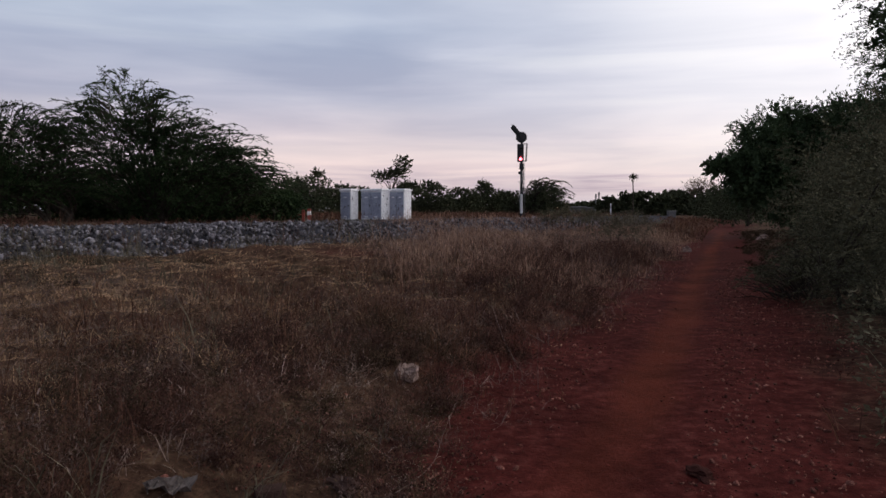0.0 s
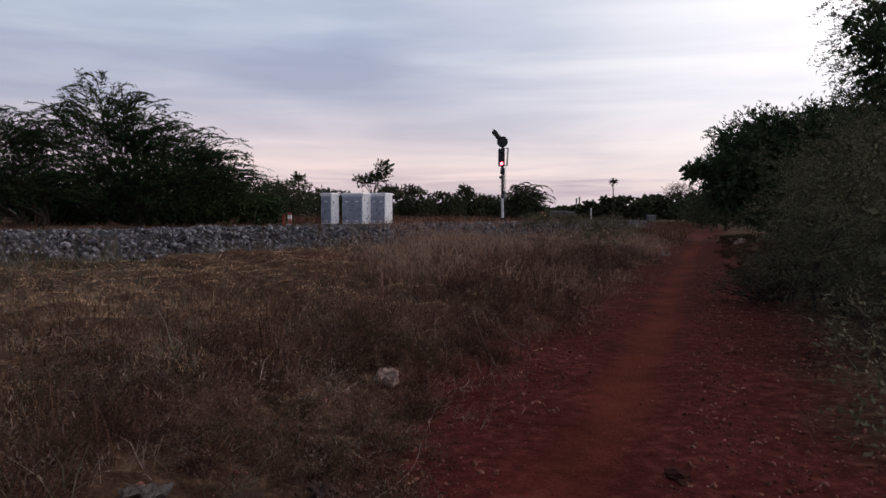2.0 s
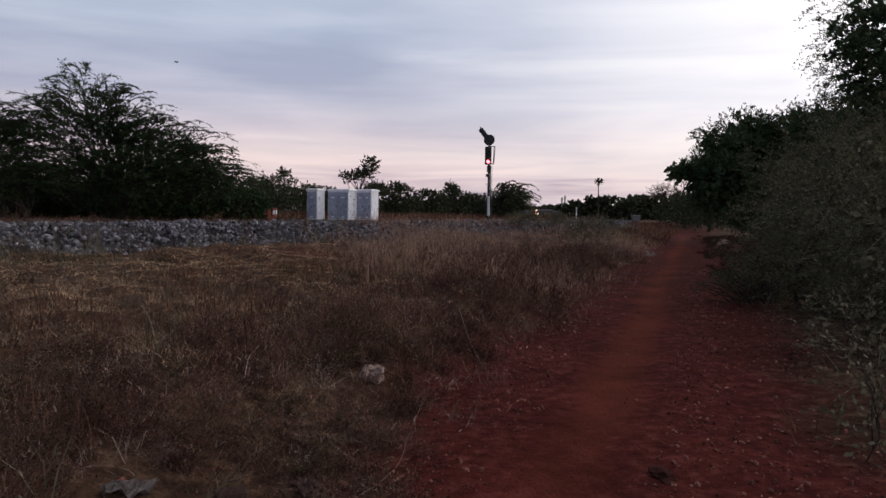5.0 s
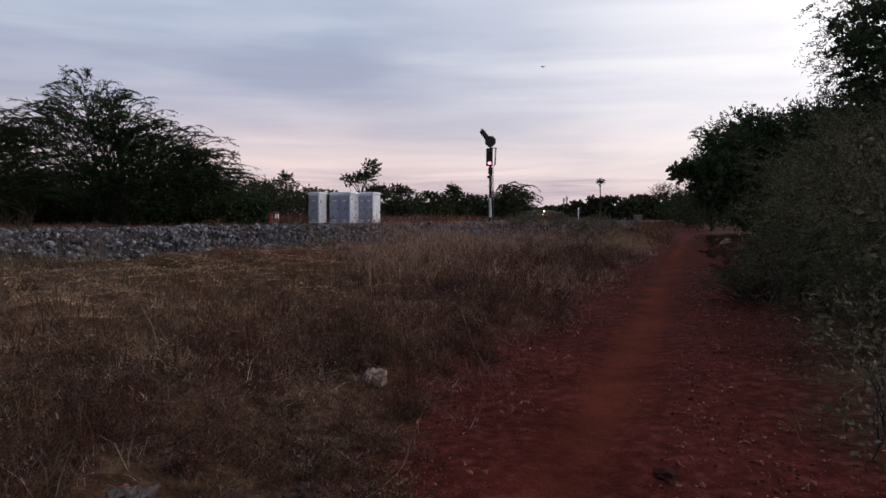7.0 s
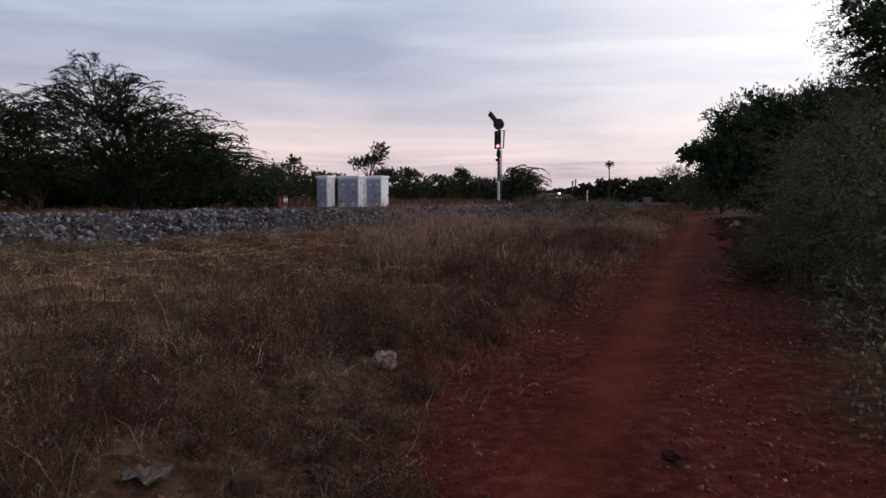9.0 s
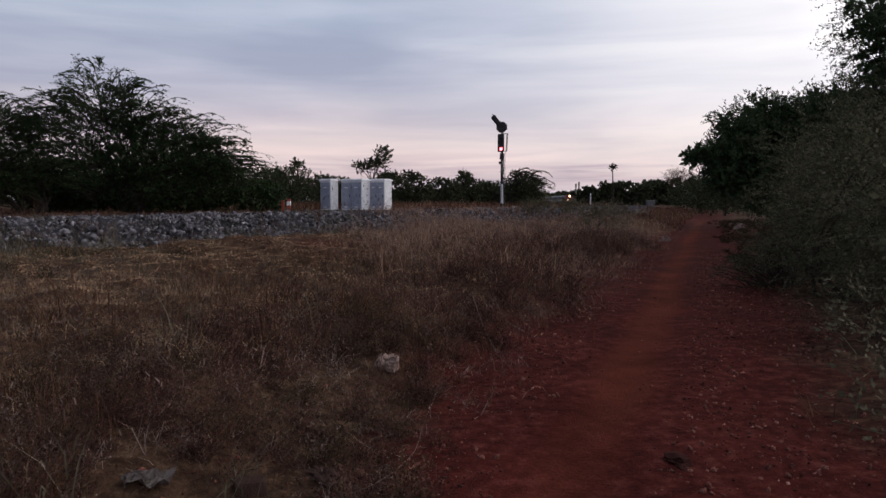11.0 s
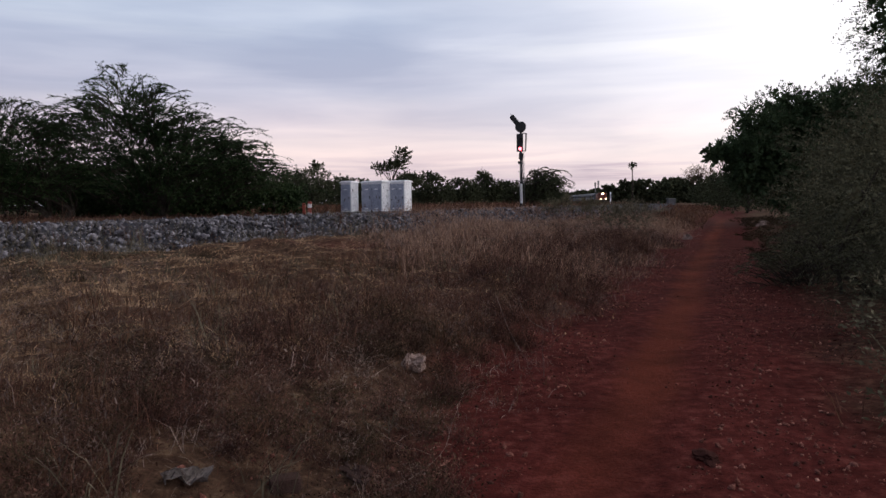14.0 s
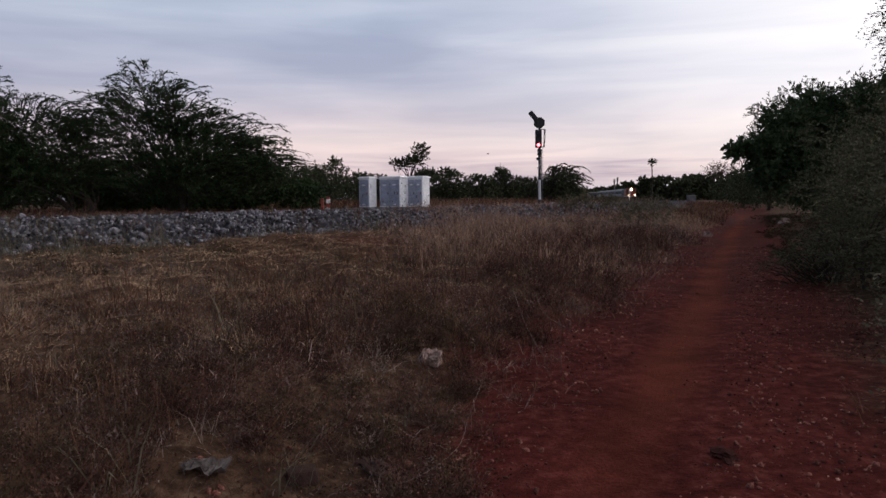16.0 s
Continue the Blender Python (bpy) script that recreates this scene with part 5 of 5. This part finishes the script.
def cabinet(x, y, width, depth, height, doors, label):
    z = 1.02
    low = float(land(x, y)[0]) - 0.25 - z
    ob = thing("equipment_cabinet", Matrix.Translation((x, y, z)) @ Matrix.Rotation(CAB_TURN, 4, "Z"), label, "cabinet", "trackside equipment cabinets")
    part("plinth", box(B(), (0, 0, (low + 0.2) / 2), (width + 0.06, depth + 0.06, 0.2 - low), 0.01), "concrete", ob)
    zb, zt = 0.2, height - 0.09
    part("body", box(B(), (0, 0, (zb + zt) / 2), (width, depth, zt - zb), 0.012), "white_paint", ob, "chalky white painted steel case")
    bm = box(B(), (0, 0, zt + 0.035), (width + 0.09, depth + 0.09, 0.07), 0.02)
    box(bm, (0, 0, zt + 0.08), (width - 0.02, depth - 0.02, 0.05), 0.022)
    part("roof", bm, "white_paint", ob, "white overhanging lid")
    w = (width - 0.06) / doors
    for i in range(doors):
        cx = -width / 2 + 0.03 + w * (i + 0.5)
        dh = zt - zb - 0.10
        bm = box(B(), (cx, -depth / 2 - 0.012, (zb + zt) / 2 - 0.01), (w - 0.012, 0.03, dh), 0.006)
        box(bm, (cx, -depth / 2 - 0.028, (zb + zt) / 2 - 0.01), (w - 0.13, 0.012, dh - 0.16), 0.004)
        door = part("door", bm, "grey_paint", ob, "blue-grey steel door")
        for k in (0.84, 0.10):
            bm = box(B(), (cx, -depth / 2 - 0.037, zb + dh * k), (w * 0.34, 0.008, 0.05), 0.003)
            part("vent", bm, "white_paint", door, "pale painted vent plate")
        bm = tube(B(), (cx + w * 0.36, -depth / 2 - 0.06, zb + dh * 0.46), (cx + w * 0.36, -depth / 2 - 0.06, zb + dh * 0.58), 0.012)
        box(bm, (cx + w * 0.36, -depth / 2 - 0.035, zb + dh * 0.52), (0.05, 0.03, 0.07), 0.006)
        part("handle", bm, "grey_steel", door)
        for k in (0.15, 0.8):
            part("hinge", tube(B(), (cx - w * 0.47, -depth / 2 - 0.035, zb + dh * k), (cx - w * 0.47, -depth / 2 - 0.035, zb + dh * k + 0.1), 0.014), "grey_steel", door)
        r = random.Random(int(x * 100) + i)
        for k in range(2):
            cxr, czr = cx + r.uniform(-0.3, 0.3) * w, zb + dh * r.uniform(0.15, 0.55)
            bm = B()
            bmesh.ops.create_circle(bm, cap_ends=True, segments=9, radius=1, matrix=Matrix.Translation((cxr, -depth / 2 - 0.0385, czr)) @ Matrix.Rotation(radians(90), 4, "X") @ Matrix.Rotation(r.uniform(0, 3), 4, "Z") @ Matrix.Diagonal((r.uniform(0.03, 0.10), 0.018, 1, 1)))
            part("rust_mark", bm, "rust", door, "dark chipped rust mark")
    r = random.Random(int(x * 77))
    for k in range(6 if doors == 2 and width > 1.1 else 1):
        bm = B()
        bmesh.ops.create_circle(bm, cap_ends=True, segments=8, radius=1, matrix=Matrix.Translation((width / 2 + 0.0035, r.uniform(-0.4, 0.4) * depth, zb + r.uniform(0.04, 0.95) * (zt - zb))) @ Matrix.Rotation(radians(90), 4, "Y") @ Matrix.Diagonal((r.uniform(0.03, 0.12), r.uniform(0.008, 0.03), 1, 1)))
        part("rust_mark", bm, "rust", ob, "dark flaked rust mark")
    return ob


cabinet(-4.36, 33.0, 0.62, 0.52, 1.60, 1, "white trackside cabinet with one blue-grey door")
cabinet(-3.14, 33.0, 1.2, 0.62, 1.60, 2, "white trackside cabinet with two doors and flaking side")
cabinet(-1.98, 33.0, 0.84, 0.56, 1.60, 2, "white trackside cabinet with narrow double doors")

# ---- signal ----


def signal():
    x, y = 4.98, 45.0
    z = float(land(x, y)[0])
    ob = thing("railway_signal", Matrix.Translation((x, y, z)), "tall railway signal showing red under a route indicator", "railway signal")
    H = lambda zz: zz - z
    part("base", box(B(), (0, 0, 0.1), (0.5, 0.5, 0.4), 0.03), "concrete", ob)
    bands = [(0.2, max(0.25, H(1.46)), "black_paint"), (H(1.46), H(2.69), "post_white"), (H(2.69), H(3.34), "black_paint"), (H(3.34), H(4.14), "post_flaked"), (H(4.14), H(4.7), "black_paint")]
    for a, b, m in bands:
        if b > a:
            part("post_section", tube(B(), (0, 0, a), (-0.02, 0, b), 0.085, 0.08, 16), m, ob)
    for zz in (2.85, 3.45, 3.95, 4.3):
        bm = tube(B(), (0, 0, H(zz) - 0.03), (0, 0, H(zz) + 0.03), 0.12, n=16)
        box(bm, (-0.13, 0, H(zz)), (0.10, 0.07, 0.05), 0.006)
        part("clamp", bm, "grey_steel", ob)
    part("junction_box", box(B(), (-0.02, -0.12, H(4.42)), (0.26, 0.2, 0.4), 0.02), "black_paint", ob)
    part("cable_box", box(B(), (-0.15, -0.06, H(4.02)), (0.13, 0.12, 0.16), 0.02), "black_paint", ob)
    # lamp head: back plate, case and two hooded lenses
    head = part("signal_head", box(B(), (-0.08, 0, H(5.27)), (0.40, 0.3, 1.12), 0.05), "black_paint", ob, "black signal head")
    for zz, m in ((5.42, "dark_lens"), (4.88, "red_lens")):
        bm = B()
        bmesh.ops.create_cone(bm, cap_ends=True, segments=24, radius1=0.1, radius2=0.09, depth=0.05, matrix=Matrix.Translation((-0.09, -0.17, H(zz))) @ Matrix.Rotation(radians(90), 4, "X"))
        part("lens", bm, m, head, "glowing red lens" if m == "red_lens" else "unlit dark lens")
        bm = B()
        bmesh.ops.create_cone(bm, cap_ends=False, segments=24, radius1=0.15, radius2=0.15, depth=0.3, matrix=Matrix.Translation((-0.09, -0.29, H(zz))) @ Matrix.Rotation(radians(90), 4, "X"))
        bmesh.ops.delete(bm, geom=[f for f in bm.faces if f.calc_center_median().z < H(zz) - 0.04], context="FACES")
        bmesh.ops.solidify(bm, geom=bm.faces[:], thickness=0.01)
        part("hood", bm, "black_paint", head)
    part("neck", tube(B(), (-0.02, 0, H(5.8)), (-0.01, 0, H(6.1)), 0.07), "black_paint", ob)
    # route indicator: round backing and one slanting arm of lamps
    bm = B()
    bmesh.ops.create_cone(bm, cap_ends=True, segments=8, radius1=0.365, radius2=0.345, depth=0.2, matrix=Matrix.Translation((-0.02, 0, H(6.27))) @ Matrix.Rotation(radians(90), 4, "X") @ Matrix.Rotation(radians(22.5), 4, "Z"))
    disc = part("indicator_disc", bm, "black_paint", ob, "eight-sided black indicator backing")
    part("lens", tube(B(), (-0.02, -0.13, H(6.27)), (-0.02, -0.1, H(6.27)), 0.1, n=20), "dark_lens", disc)
    a, b = Vector((-0.18, 0, H(6.42))), Vector((-0.62, 0, H(6.96)))
    d = b - a
    rot = d.to_track_quat("Z", "Y").to_matrix().to_4x4()
    arm = part("indicator_arm", box(B(), (a + b) / 2, (0.3, 0.3, d.length), 0.09, rot), "black_paint", ob, "slanting black lamp arm")
    for k in range(4):
        p = a + d * (0.2 + 0.23 * k)
        part("lamp", tube(B(), (p.x, -0.11, p.z), (p.x, -0.075, p.z), 0.06, n=14), "dark_lens", arm)
    # maintenance bracket and ladder on the far side
    bm = B()
    for pa, pb in (((0.3, 0.05, H(5.86)), (0.25, 0.05, H(4.76))), ((-0.05, 0.05, H(5.86)), (0.36, 0.05, H(5.86))), ((-0.05, 0.05, H(4.76)), (0.3, 0.05, H(4.76))), ((0.36, 0.05, H(5.86)), (0.3, 0.05, H(4.76)))):
        tube(bm, pa, pb, 0.022, n=8)
    part("bracket", bm, "black_paint", ob)
    lad = part("ladder", tube(tube(B(), (0.24, 0.30, 0), (0.2, 0.12, H(4.76)), 0.007, n=6), (0.24, 0.55, 0), (0.2, 0.37, H(4.76)), 0.007, n=6), "grey_steel", ob)
    for k in range(12):
        zz = 0.3 + k * 0.27
        yy = -0.18 * zz / H(4.76)
        part("rung", tube(B(), (0.235, 0.30 + yy, zz), (0.235, 0.55 + yy, zz), 0.009, n=6), "grey_steel", lad)
    cab = B()
    for zz in np.linspace(H(2.7), H(4.2), 7):
        box(cab, (0.1 + 0.01 * math.sin(zz * 9), -0.05, zz), (0.04, 0.04, 0.32))
    part("cable", cab, "black_paint", ob)


signal()

# ---- small trackside things ----


def marker_post(x, y, h, w, label, mats):
    z = float(land(x, y)[0])
    ob = thing("marker_post", Matrix.Translation((x, y, z - 0.1)), label, "marker post")
    part("post", box(B(), (0, 0, h * 0.5), (w, w, h), 0.01), mats[0], ob)
    part("band", box(B(), (0, 0, h * 0.72), (w + 0.008, w + 0.008, h * 0.26), 0.01), mats[1], ob)


marker_post(-6.42, 34, 0.75, 0.16, "red marker post with a white band", ("marker_red", "white_paint"))
marker_post(-6.72, 34.1, 0.7, 0.12, "faded red marker post", ("marker_red", "marker_red"))
marker_post(21.3, 90, 1.7, 0.13, "distant white kilometre post", ("white_paint", "post_white"))
g = float(land(29, 90)[0])
ob = thing("concrete_chamber", Matrix.Translation((29, 90, g)), "low pale concrete box in the grass", "concrete box")
part("wall", box(B(), (0, 0, 0.35), (0.9, 0.9, 1.1), 0.03), "far_wall", ob)
part("lid", box(B(), (0, 0, 0.94), (1.0, 1.0, 0.08), 0.03), "concrete", ob)
for mx, mh in ((90.5, 11.6), (92.3, 12.6)):
    ob = thing("mast", Matrix.Translation((mx, 420, 0.0)), "far slender mast against the evening sky", "mast", "far masts")
    part("pole", tube(B(), (0, 0, -0.2), (0, 0, mh), 0.45, 0.35, 8), "concrete", ob)
    for k in (0.97, 0.88):
        part("panel", box(B(), (0, 0, mh * k), (0.9, 0.9, 1.2), 0.1), "concrete", ob)
for bx, by, bw, bh in ((80, 420, 9, 4.6), (90, 430, 8, 4.0)):
    ob = thing("far_shed", Matrix.Translation((bx, by, 0)), "far pale shed with a low pitched roof", "shed", "far sheds")
    part("wall", box(B(), (0, 0, bh * 0.4), (bw, 8, bh * 0.8 + 0.4)), "far_wall", ob)
    bm = B()
    vs = [bm.verts.new(c) for c in ((-bw / 2 - 0.5, -4.6, bh * 0.8), (bw / 2 + 0.5, -4.6, bh * 0.8), (bw / 2 + 0.5, 0, bh), (-bw / 2 - 0.5, 0, bh), (bw / 2 + 0.5, 4.6, bh * 0.8), (-bw / 2 - 0.5, 4.6, bh * 0.8))]
    bm.faces.new((vs[0], vs[1], vs[2], vs[3]))
    bm.faces.new((vs[3], vs[2], vs[4], vs[5]))
    bmesh.ops.solidify(bm, geom=bm.faces[:], thickness=0.15)
    part("roof", bm, "far_wall", ob)
    for k in range(4):
        part("window", box(B(), (-bw * 0.36 + bw * 0.24 * k, -4.02, bh * 0.42), (1.2, 0.1, 1.2)), "glass", ob)


def lump(name, x, y, size, mat, label, category, squash=0.7, seed=1, sink=0.3):
    bm = B()
    bmesh.ops.create_icosphere(bm, subdivisions=3, radius=0.5)
    for v in bm.verts:
        k = 1 + 0.9 * noise.noise(v.co * 2.3 + Vector((seed, 0, 0))) + 0.5 * noise.noise(v.co * 6 + Vector((0, seed, 0)))
        v.co = Vector((v.co.x * k * size[0], v.co.y * k * size[1], v.co.z * k * size[2]))
    me = bpy.data.meshes.new(name)
    bm.to_mesh(me)
    bm.free()
    me.materials.append(M[mat])
    ob = new(name, me)
    ob.location = (x, y, float(land(x, y)[0]) + size[2] * (0.5 - sink))
    ob.rotation_euler = (0, 0, seed)
    return tagged(ob, label, category)


lump("rock", -0.33, 6.2, (0.19, 0.17, 0.17), "rock", "pale rough rock at the edge of the grass", "rock", seed=3, sink=0.12)
lump("rock", 9.64, 28, (0.34, 0.3, 0.28), "rock", "pale rock beside the foot track", "rock", seed=5)
lump("clod", 1.56, 4.2, (0.2, 0.13, 0.05), "clod", "flat dark clod of earth on the foot track", "clod", seed=8)
for i, (px_, py_) in enumerate(((17.0, 38.0), (17.6, 39.0), (18.2, 40.2), (17.9, 39.4), (18.7, 41.0), (19.0, 42.0))):
    lump("rock", px_, py_, (0.34, 0.3, 0.24), "rock", "pale stone under the bushes", "rock", seed=11 + i)


def litter_sheet(x, y, w, l, seed, label):
    bm = B()
    bmesh.ops.create_grid(bm, x_segments=10, y_segments=8, size=0.5)
    for v in bm.verts:
        n_ = noise.noise(Vector((v.co.x * 4, v.co.y * 4, seed))) + 0.5 * noise.noise(Vector((v.co.x * 11, v.co.y * 11, seed)))
        v.co = Vector((v.co.x * w * (1 + 0.3 * n_), v.co.y * l, 0.025 + 0.05 * n_))
    bmesh.ops.solidify(bm, geom=bm.faces[:], thickness=0.002)
    me = bpy.data.meshes.new("plastic_scrap")
    bm.to_mesh(me)
    bm.free()
    me.materials.append(M["plastic"])
    ob = new("plastic_scrap", me)
    ob.location = (x, y, float(land(x, y)[0]) + 0.03)
    ob.rotation_euler = (0.1, 0.1, seed)
    tagged(ob, label, "litter")


litter_sheet(-1.43, 3.62, 0.24, 0.13, 0.4, "crumpled dirty white plastic scrap in the grass")
ob = thing("clay_block", Matrix.Translation((-0.94, 3.78, float(land(-0.94, 3.78)[0]))) @ Matrix.Rotation(0.3, 4, "Z"), "dull broken clay block at the verge", "block")
part("block", box(B(), (0, 0, 0.03), (0.17, 0.12, 0.09), 0.018), "brick", ob)
lump("rock", -0.58, 4.02, (0.34, 0.11, 0.08), "brick", "long dull stone half sunk in litter", "rock", seed=21)


def twig(points, r, label):
    pts = catmull(np.array(points, float), 6)
    v, f = limb_mesh([(pts, np.linspace(r, r * 0.35, len(pts)))])
    ob = new("fallen_twig", mesh_of("fallen_twig", v, f, "stalk"))
    tagged(ob, label, "twig", "fallen twigs")


def gz(x, y, h=0.02):
    return (x, y, float(land(x, y)[0]) + h)


twig([gz(-0.75, 3.6), gz(-0.35, 3.7, 0.05), gz(-0.08, 4.1, 0.09), gz(0.0, 4.6, 0.12), gz(0.1, 5.2, 0.2)], 0.0024, "long pale bent twig at the edge of the path")
twig([gz(0.75, 7.3, 0.03), gz(0.68, 7.9, 0.1), gz(0.6, 8.6, 0.28)], 0.008, "dry leaning stick at the edge of the path")
twig([gz(1.2, 8.3, 0.03), gz(1.02, 8.8, 0.08), gz(0.95, 9.4, 0.16)], 0.007, "dry stick lying on the verge")
twig([gz(-2.9, 4.6, 0.3), gz(-2.4, 5.0, 0.42), gz(-1.9, 5.2, 0.36)], 0.002, "dry bent stem over the grass")
twig([gz(-2.3, 4.4, 0.35), gz(-1.9, 4.5, 0.45), gz(-1.5, 4.3, 0.3)], 0.002, "dry bent stem over the grass")

# ---- train ----


def wheelset(ob, yy):
    bm = B()
    for xx in (-0.82, 0.82):
        tube(bm, (xx - 0.07, yy, 0.5), (xx + 0.07, yy, 0.5), 0.5, n=16)
    tube(bm, (-0.8, yy, 0.5), (0.8, yy, 0.5), 0.08, n=8)
    part("wheelset", bm, "grey_steel", ob)


def locomotive():
    ob = thing("locomotive", Matrix(), "dusty red-brown diesel locomotive with three lit lamps on its front", "locomotive")
    part("underframe", box(B(), (0, 8, 1.15), (2.7, 16.4, 0.5), 0.05), "black_paint", ob)
    bm = box(B(), (0, 1.5, 2.25), (1.9, 2.6, 1.75), 0.14)
    part("front_hood", bm, "loco_paint", ob, "short front hood")
    bm = box(B(), (0, 4.2, 2.6), (2.9, 2.8, 2.4), 0.16)
    box(bm, (0, 4.2, 3.86), (2.7, 2.8, 0.18), 0.07)
    part("cab", bm, "loco_paint", ob, "driver's cab")
    part("engine_hood", box(B(), (0, 10.8, 2.5), (1.9, 10.4, 2.2), 0.16), "loco_paint", ob)
    part("band", box(B(), (0, 8.2, 1.5), (2.76, 16.2, 0.22), 0.02), "loco_band", ob)
    for xx in (-0.72, 0.72):
        part("windscreen", box(B(), (xx, 2.78, 3.2), (0.9, 0.06, 0.6), 0.02), "glass", ob)
    part("side_window", box(B(), (0, 4.3, 3.15), (2.94, 1.2, 0.6), 0.02), "glass", ob)
    part("headlamp_case", box(B(), (0, 2.6, 3.62), (0.8, 0.5, 0.5), 0.08), "loco_paint", ob)
    part("headlamp", tube(B(), (0, 2.28, 3.6), (0, 2.36, 3.6), 0.4, n=24), "head_lamp", ob, "bright warm headlamp")
    for xx in (-0.85, 0.85):
        part("marker_lamp", tube(B(), (xx, 0.02, 1.75), (xx, 0.14, 1.75), 0.22, n=18), "head_lamp", ob, "lit lower lamp")
        part("buffer", tube(tube(B(), (xx, -0.5, 1.1), (xx, -0.4, 1.1), 0.24, n=16), (xx, -0.45, 1.1), (xx, 0, 1.1), 0.1), "black_paint", ob)
    part("cowcatcher", box(B(), (0, -0.02, 0.55), (2.4, 0.16, 0.6), 0.04), "black_paint", ob)
    for yy in (1.9, 3.7, 5.5, 11, 12.8, 14.6):
        wheelset(ob, yy)
    return ob


def coach():
    ob = thing("passenger_coach", Matrix(), "pale blue passenger coach with a grey roof", "coach", "coaches of the train")
    part("underframe", box(B(), (0, 11, 1.05), (2.5, 21.4, 0.4), 0.05), "black_paint", ob)
    part("body", box(B(), (0, 11, 2.35), (3.0, 21.6, 2.3), 0.1), "coach_paint", ob)
    bm = B()
    bmesh.ops.create_cone(bm, cap_ends=True, segments=24, radius1=1.5, radius2=1.5, depth=21.6, matrix=Matrix.Translation((0, 11, 3.42)) @ Matrix.Diagonal((1, 1, 0.4, 1)) @ Matrix.Rotation(radians(90), 4, "X"))
    part("roof", bm, "roof_paint", ob)
    for k in range(9):
        for xx in (-1.5, 1.5):
            part("window", box(B(), (xx, 2.6 + k * 2.1, 2.75), (0.05, 1.2, 0.75), 0.01), "glass", ob)
    for yy in (2.4, 5.0, 17, 19.6):
        wheelset(ob, yy)
    return ob


loco = locomotive()
coaches = [coach()]
for k in range(3):
    coaches.append(copy_thing(coaches[0], Matrix()))


def rail_pose(s, back):
    x1, y1, _ = along(s)
    x2, y2, _ = along(s + back)
    h = math.atan2(x2 - x1, y2 - y1)
    z1, z2 = float(bed_top(y1)[0]), float(bed_top(y2)[0])
    return pose(x1, y1, z1 - 0.105, math.degrees(math.atan2(z2 - z1, back)), 0, -math.degrees(h))


# ---- birds ----


def bird(span, label):
    ob = thing("bird", Matrix(), label, "bird")
    bm = B()
    bmesh.ops.create_uvsphere(bm, u_segments=12, v_segments=8, radius=0.5, matrix=Matrix.Diagonal((span * 0.16, span * 0.5, span * 0.15, 1)))
    bmesh.ops.create_uvsphere(bm, u_segments=10, v_segments=6, radius=0.5, matrix=Matrix.Translation((0, span * 0.27, span * 0.04)) @ Matrix.Diagonal((span * 0.11, span * 0.13, span * 0.11, 1)))
    part("body", bm, "feather", ob)
    bm = B()
    vs = [bm.verts.new(c) for c in ((-0.02 * span, -0.2 * span, 0), (0.02 * span, -0.2 * span, 0), (0.06 * span, -0.42 * span, 0), (-0.06 * span, -0.42 * span, 0))]
    bm.faces.new(vs)
    bmesh.ops.solidify(bm, geom=bm.faces[:], thickness=0.006)
    part("tail", bm, "feather", ob)
    wings = []
    for sgn in (-1, 1):
        bm = B()
        vs = [bm.verts.new((sgn * a * span, b * span, 0)) for a, b in ((0, 0.12), (0.22, 0.16), (0.5, 0.0), (0.25, -0.06), (0, -0.08))]
        bm.faces.new(vs if sgn > 0 else vs[::-1])
        bmesh.ops.solidify(bm, geom=bm.faces[:], thickness=0.008)
        wings.append(part("wing", bm, "feather", ob))
    return ob, wings


crossing_bird, crossing_wings = bird(0.62, "dark bird gliding across the evening sky")
perched_bird, perched_wings = bird(0.28, "small dark bird perched on the signal arm, then flying")


def motions():
    s0 = [(0.0, 464.0), (1.5, 441.0), (7.0, 358.0), (9.0, 328.0), (12.5, 275.6), (14.5, 245.6), (16.0, 223.6)]
    ts, ys = np.array([a for a, b in s0]), np.array([b for a, b in s0])
    rows_of = lambda shift, back: [(t, rail_pose(float(np.interp(np.interp(t, ts, ys), TRACK[:, 1], ARC)) + shift, back)) for t in (0, 1.5, 3, 5, 7, 9, 11, 12.5, 14.5, 16)]
    walk(loco, rows_of(-2.3, 16.0))
    for k, c in enumerate(coaches):
        walk(c, rows_of(15.2 + 22.6 * k, 21.0))
    # the crossing bird flies level from behind the thorn trees into the tall tree
    fly = []
    for t in np.arange(0, 16.01, 1.0):
        fly.append((float(t), pose(11.0 + (t - 7.0) * 15.2, 60, 13.95 + 0.25 * math.sin(t), 0, 4 * math.sin(t * 2), -90)))
    walk(crossing_bird, fly)
    still = pose(4.40, 45, 7.03, 25, 0, 95)
    walk(perched_bird, [(0, still), (14.7, still), (14.9, pose(4.30, 45, 7.34, 10, 0, 95)), (15.2, pose(4.15, 45, 7.15, -25, 0, 95)), (15.5, pose(3.65, 45, 6.16, -35, 0, 95)),
                        (15.8, pose(2.82, 45, 5.07, -25, 0, 95)), (16.0, pose(1.74, 45, 4.39, -15, 0, 95))])
    for wings, beats, folded in ((crossing_wings, (0, 16), False), (perched_wings, (14.8, 16), True)):
        for w, sgn in zip(wings, (-1, 1)):
            rows = []
            if folded:
                rows += [(0, pose(0, -0.02, 0, 0, sgn * 80, sgn * -40)), (14.7, pose(0, -0.02, 0, 0, sgn * 80, sgn * -40))]
            for i, t in enumerate(np.arange(beats[0], beats[1] + 0.01, 0.2 if folded else 0.4)):
                rows.append((round(float(t), 2), pose(0, 0, 0, 0, sgn * (-22 if i % 2 else 18), 0)))
            walk(w, rows)


motions()
